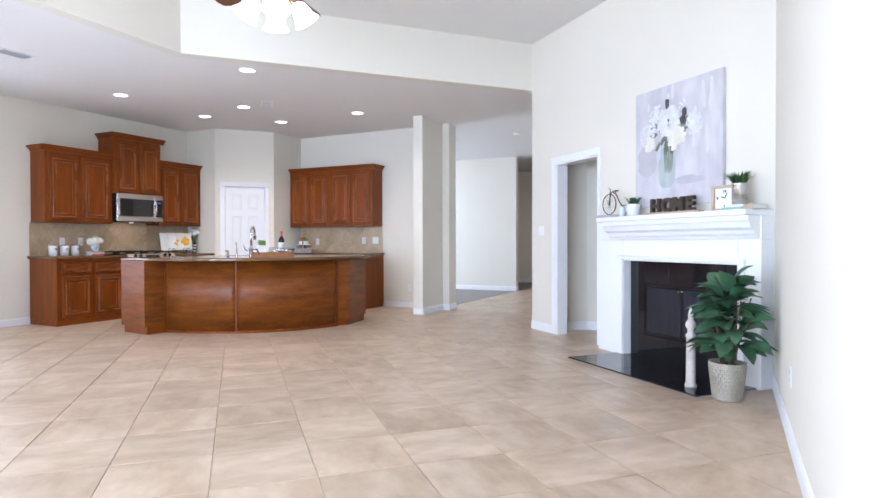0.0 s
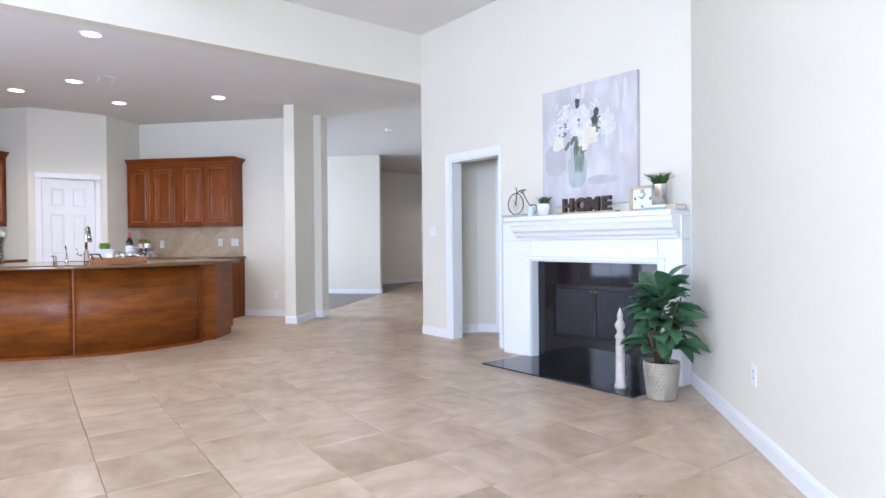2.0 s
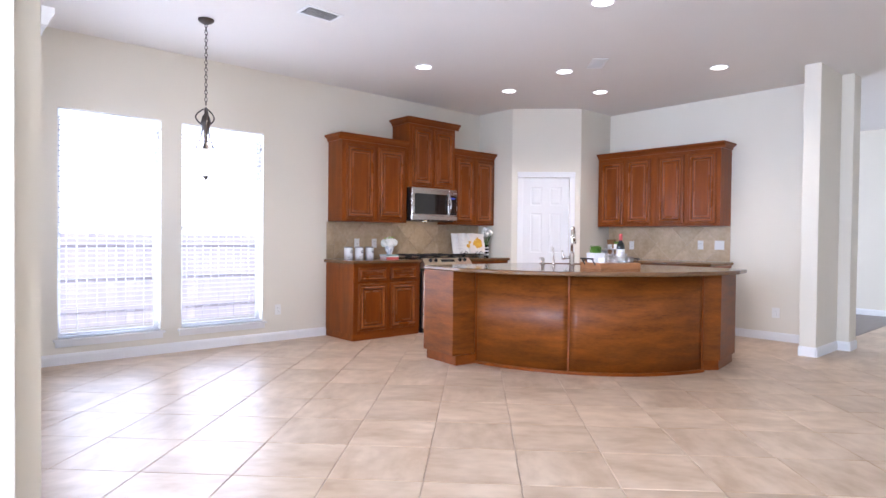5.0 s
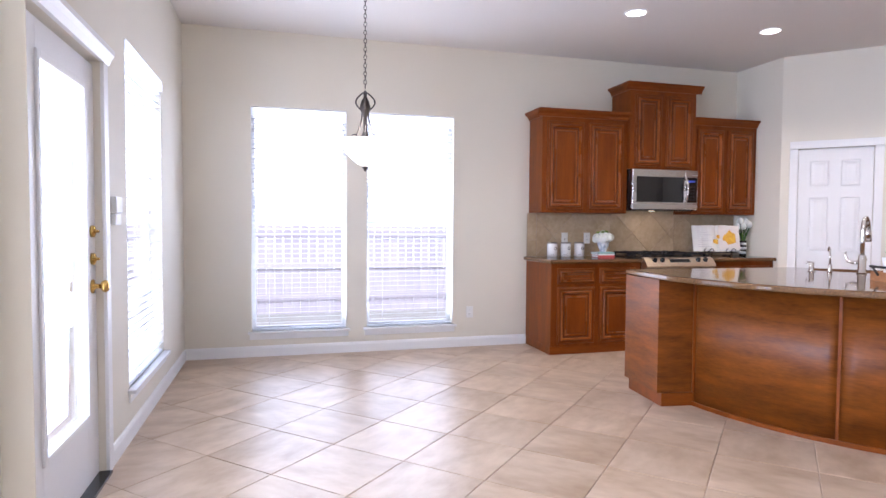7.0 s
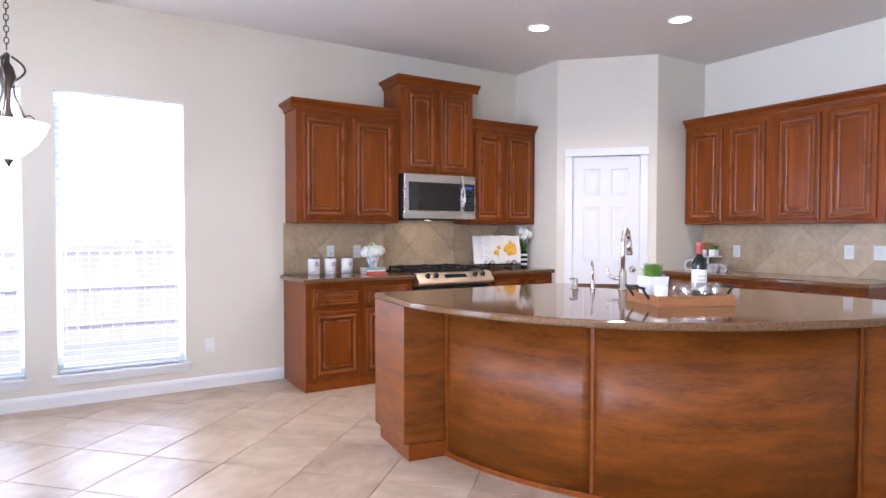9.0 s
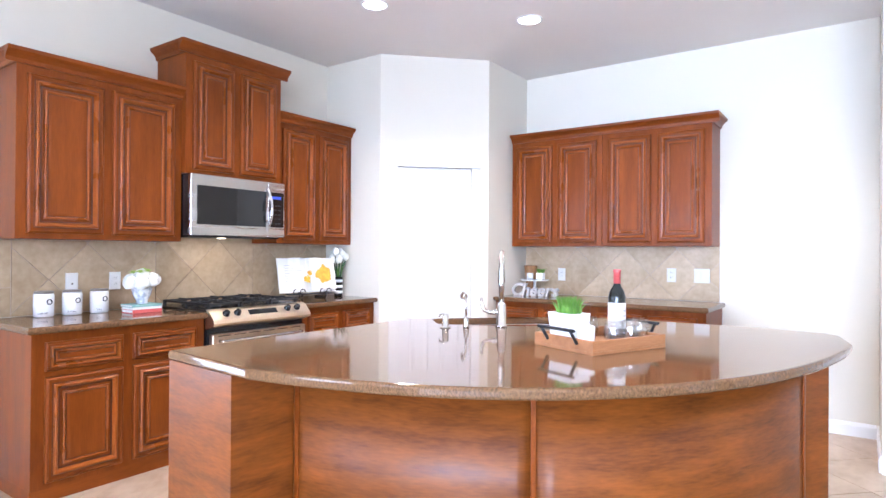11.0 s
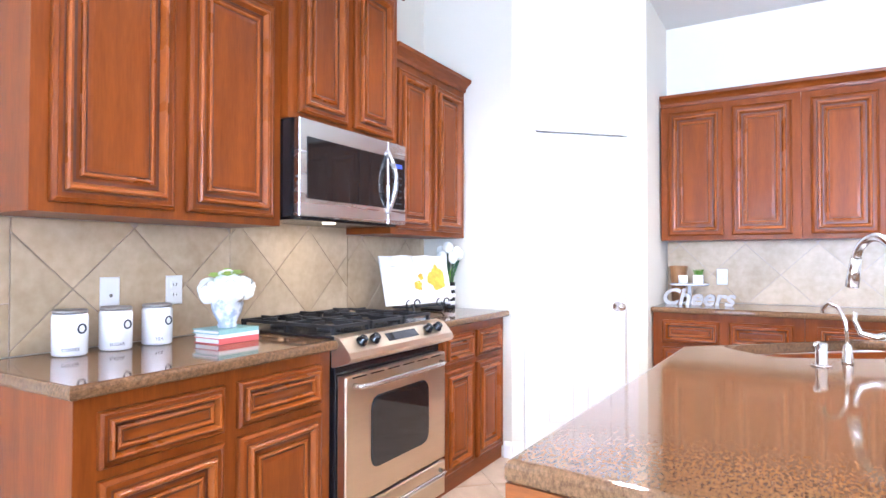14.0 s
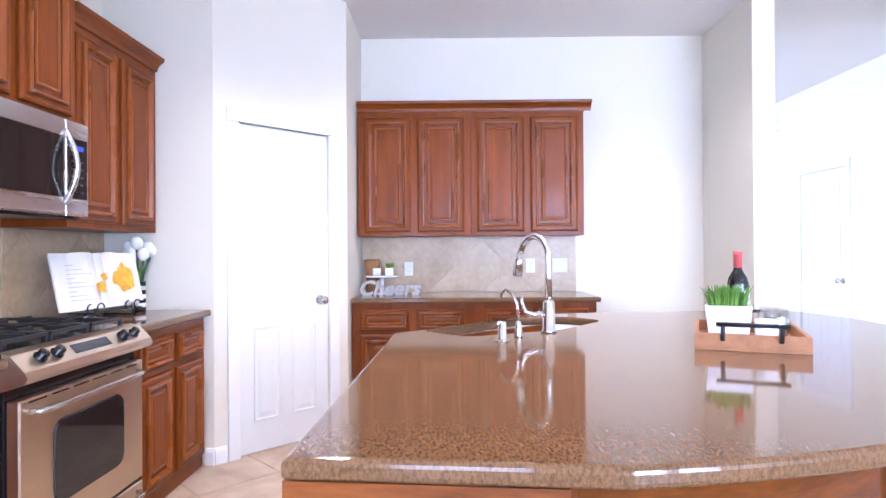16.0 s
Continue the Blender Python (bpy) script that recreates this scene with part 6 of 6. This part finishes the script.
def area_of(p):
    return abs(sum(p[i][0] * p[(i + 1) % len(p)][1] - p[(i + 1) % len(p)][0] * p[i][1] for i in range(len(p)))) / 2 if len(p) > 2 else 0


def splash(loc, rz, w, h, diag, x_off, label, strip):
    t = thing("backsplash", label, "backsplash", loc, rz)
    part("mortar", box(0, w, -0.004, 0, 0, h), GROUT, t)
    g = 0.0016
    cells = []
    if strip:
        z = 0.0
        for dz in (0.17, 0.28):
            cells.append([(0.002, z + g), (0.105, z + g), (0.105, min(h, z + dz) - g), (0.002, min(h, z + dz) - g)])
            z += dz
    x_lo = 0.108 if strip else 0.0
    half_d = diag / 2
    for i in range(-2, int(w / half_d) + 3):
        for j in range(-2, int(h / half_d) + 3):
            if (i + j) % 2:
                continue
            cx, cz, r = x_off + i * half_d, h - 0.02 + j * half_d - int(h / half_d) * half_d - 0.0, half_d - g * 1.4
            poly = [(cx - r, cz), (cx, cz - r), (cx + r, cz), (cx, cz + r)]
            for c in ((-1, 0, -x_lo - g), (1, 0, w - g), (0, -1, -g), (0, 1, h - g)):
                poly = clip(poly, *c)
            if area_of(poly) > 0.0006:
                cells.append(poly)
    for poly in cells:
        bm = bmesh.new()
        lo = [bm.verts.new((x, -0.003, z)) for x, z in poly]
        mx, mz = sum(p[0] for p in poly) / len(poly), sum(p[1] for p in poly) / len(poly)
        md = [bm.verts.new((x, -0.0085, z)) for x, z in poly]
        hi = [bm.verts.new((mx + (x - mx) * 0.985, -0.0095, mz + (z - mz) * 0.985)) for x, z in poly]
        for i in range(len(poly)):
            k = (i + 1) % len(poly)
            bm.faces.new((lo[i], lo[k], md[k], md[i]))
            bm.faces.new((md[i], md[k], hi[k], hi[i]))
        bm.faces.new(hi)
        part("tile", bm, BACKTILE, t)
    return t


splash((-3.955, -0.001, 0.911), 0, 0.962, 0.448, 0.44, 0.30, "beige travertine tiles set on the diagonal", True)
splash((-2.992, -0.001, 0.911), 0, 0.80, 0.488, 0.44, 0.27, "beige travertine tiles behind the range", False)
splash((-2.191, -0.001, 0.911), 0, 0.795, 0.448, 0.44, 0.35, "beige travertine tiles beside the pantry wall", False)
splash((-0.001, -1.322, 0.911), -90, 1.74, 0.448, 0.44, 0.31, "pale travertine tiles above the coffee counter", False)

# floor tiles, laid on the diagonal
TS, TG = 0.469, 0.0018
floor_ob = bpy.data.objects["floor"]
SQ = math.sqrt(0.5)
sq = TS / 2 - TG
sv = sq - 0.003
bm = bmesh.new()
lo = [bm.verts.new((x * sq, y * sq, -0.006)) for x, y in ((-1, -1), (1, -1), (1, 1), (-1, 1))]
md = [bm.verts.new((x * sq, y * sq, -0.0018)) for x, y in ((-1, -1), (1, -1), (1, 1), (-1, 1))]
hi = [bm.verts.new((x * sv, y * sv, 0.0)) for x, y in ((-1, -1), (1, -1), (1, 1), (-1, 1))]
for i in range(4):
    k = (i + 1) % 4
    bm.faces.new((lo[i], lo[k], md[k], md[i]))
    bm.faces.new((md[i], md[k], hi[k], hi[i]))
bm.faces.new(hi)
tile_mesh = mesh_of(bm, "floor_tile", TILE)
rest = bmesh.new()
near, rng = 0, random.Random(4)
for i in range(-40, 30):
    for j in range(-30, 40):
        u, v = -6.03 + i * TS, -3.12 + j * TS
        u, v = u + TS / 2, v + TS / 2
        x, y = (u + v) * SQ, (u - v) * SQ
        if not (-10.9 < x < 9.3 and -9.0 < y < 0.4) or (x > 0.6 and y > -3.75) or (x > 0.6 and y < -6.2) or (x < -7.5 and y > -3.35) or (x > -1.0 and y < -7.6):
            continue
        poly = [(x + sq * (a + b) * SQ, y + sq * (a - b) * SQ) for a, b in ((-1, -1), (1, -1), (1, 1), (-1, 1))][::-1]
        whole = True
        for a, b, c, on in ((0, 1, 0.1, True), (-1, 0, 10.7, True), (0, -1, 8.8, True), (-1, 0, 7.33, y > -3.47), (0, 1, -4.045, x > 0.35)):
            if on:
                cut = clip(poly, a, b, c)
                whole = whole and abs(area_of(cut) - area_of(poly)) < 1e-6
                poly = cut
        if area_of(poly) < 0.002:
            continue
        if whole and -7.7 < x < -1.2 and -8.3 < y < -0.3 and near < 300:
            near += 1
            o = new("tile", tile_mesh)
            o.parent = floor_ob
            o.matrix_local = pose(x, y, rng.uniform(-0.0004, 0.0004), 0, 0, 45 + 90 * rng.randrange(4))
        else:
            vs = [rest.verts.new((px, py, 0.0)) for px, py in poly]
            vl = [rest.verts.new((px, py, -0.006)) for px, py in poly]
            rest.faces.new(vs)
            for k in range(len(vs)):
                rest.faces.new((vs[k - 1], vl[k - 1], vl[k], vs[k]))
bmesh.ops.recalc_face_normals(rest, faces=rest.faces[:])
ft = part("far_tiles", rest, TILE, floor_ob)
tagged(ft, kind="stuff")
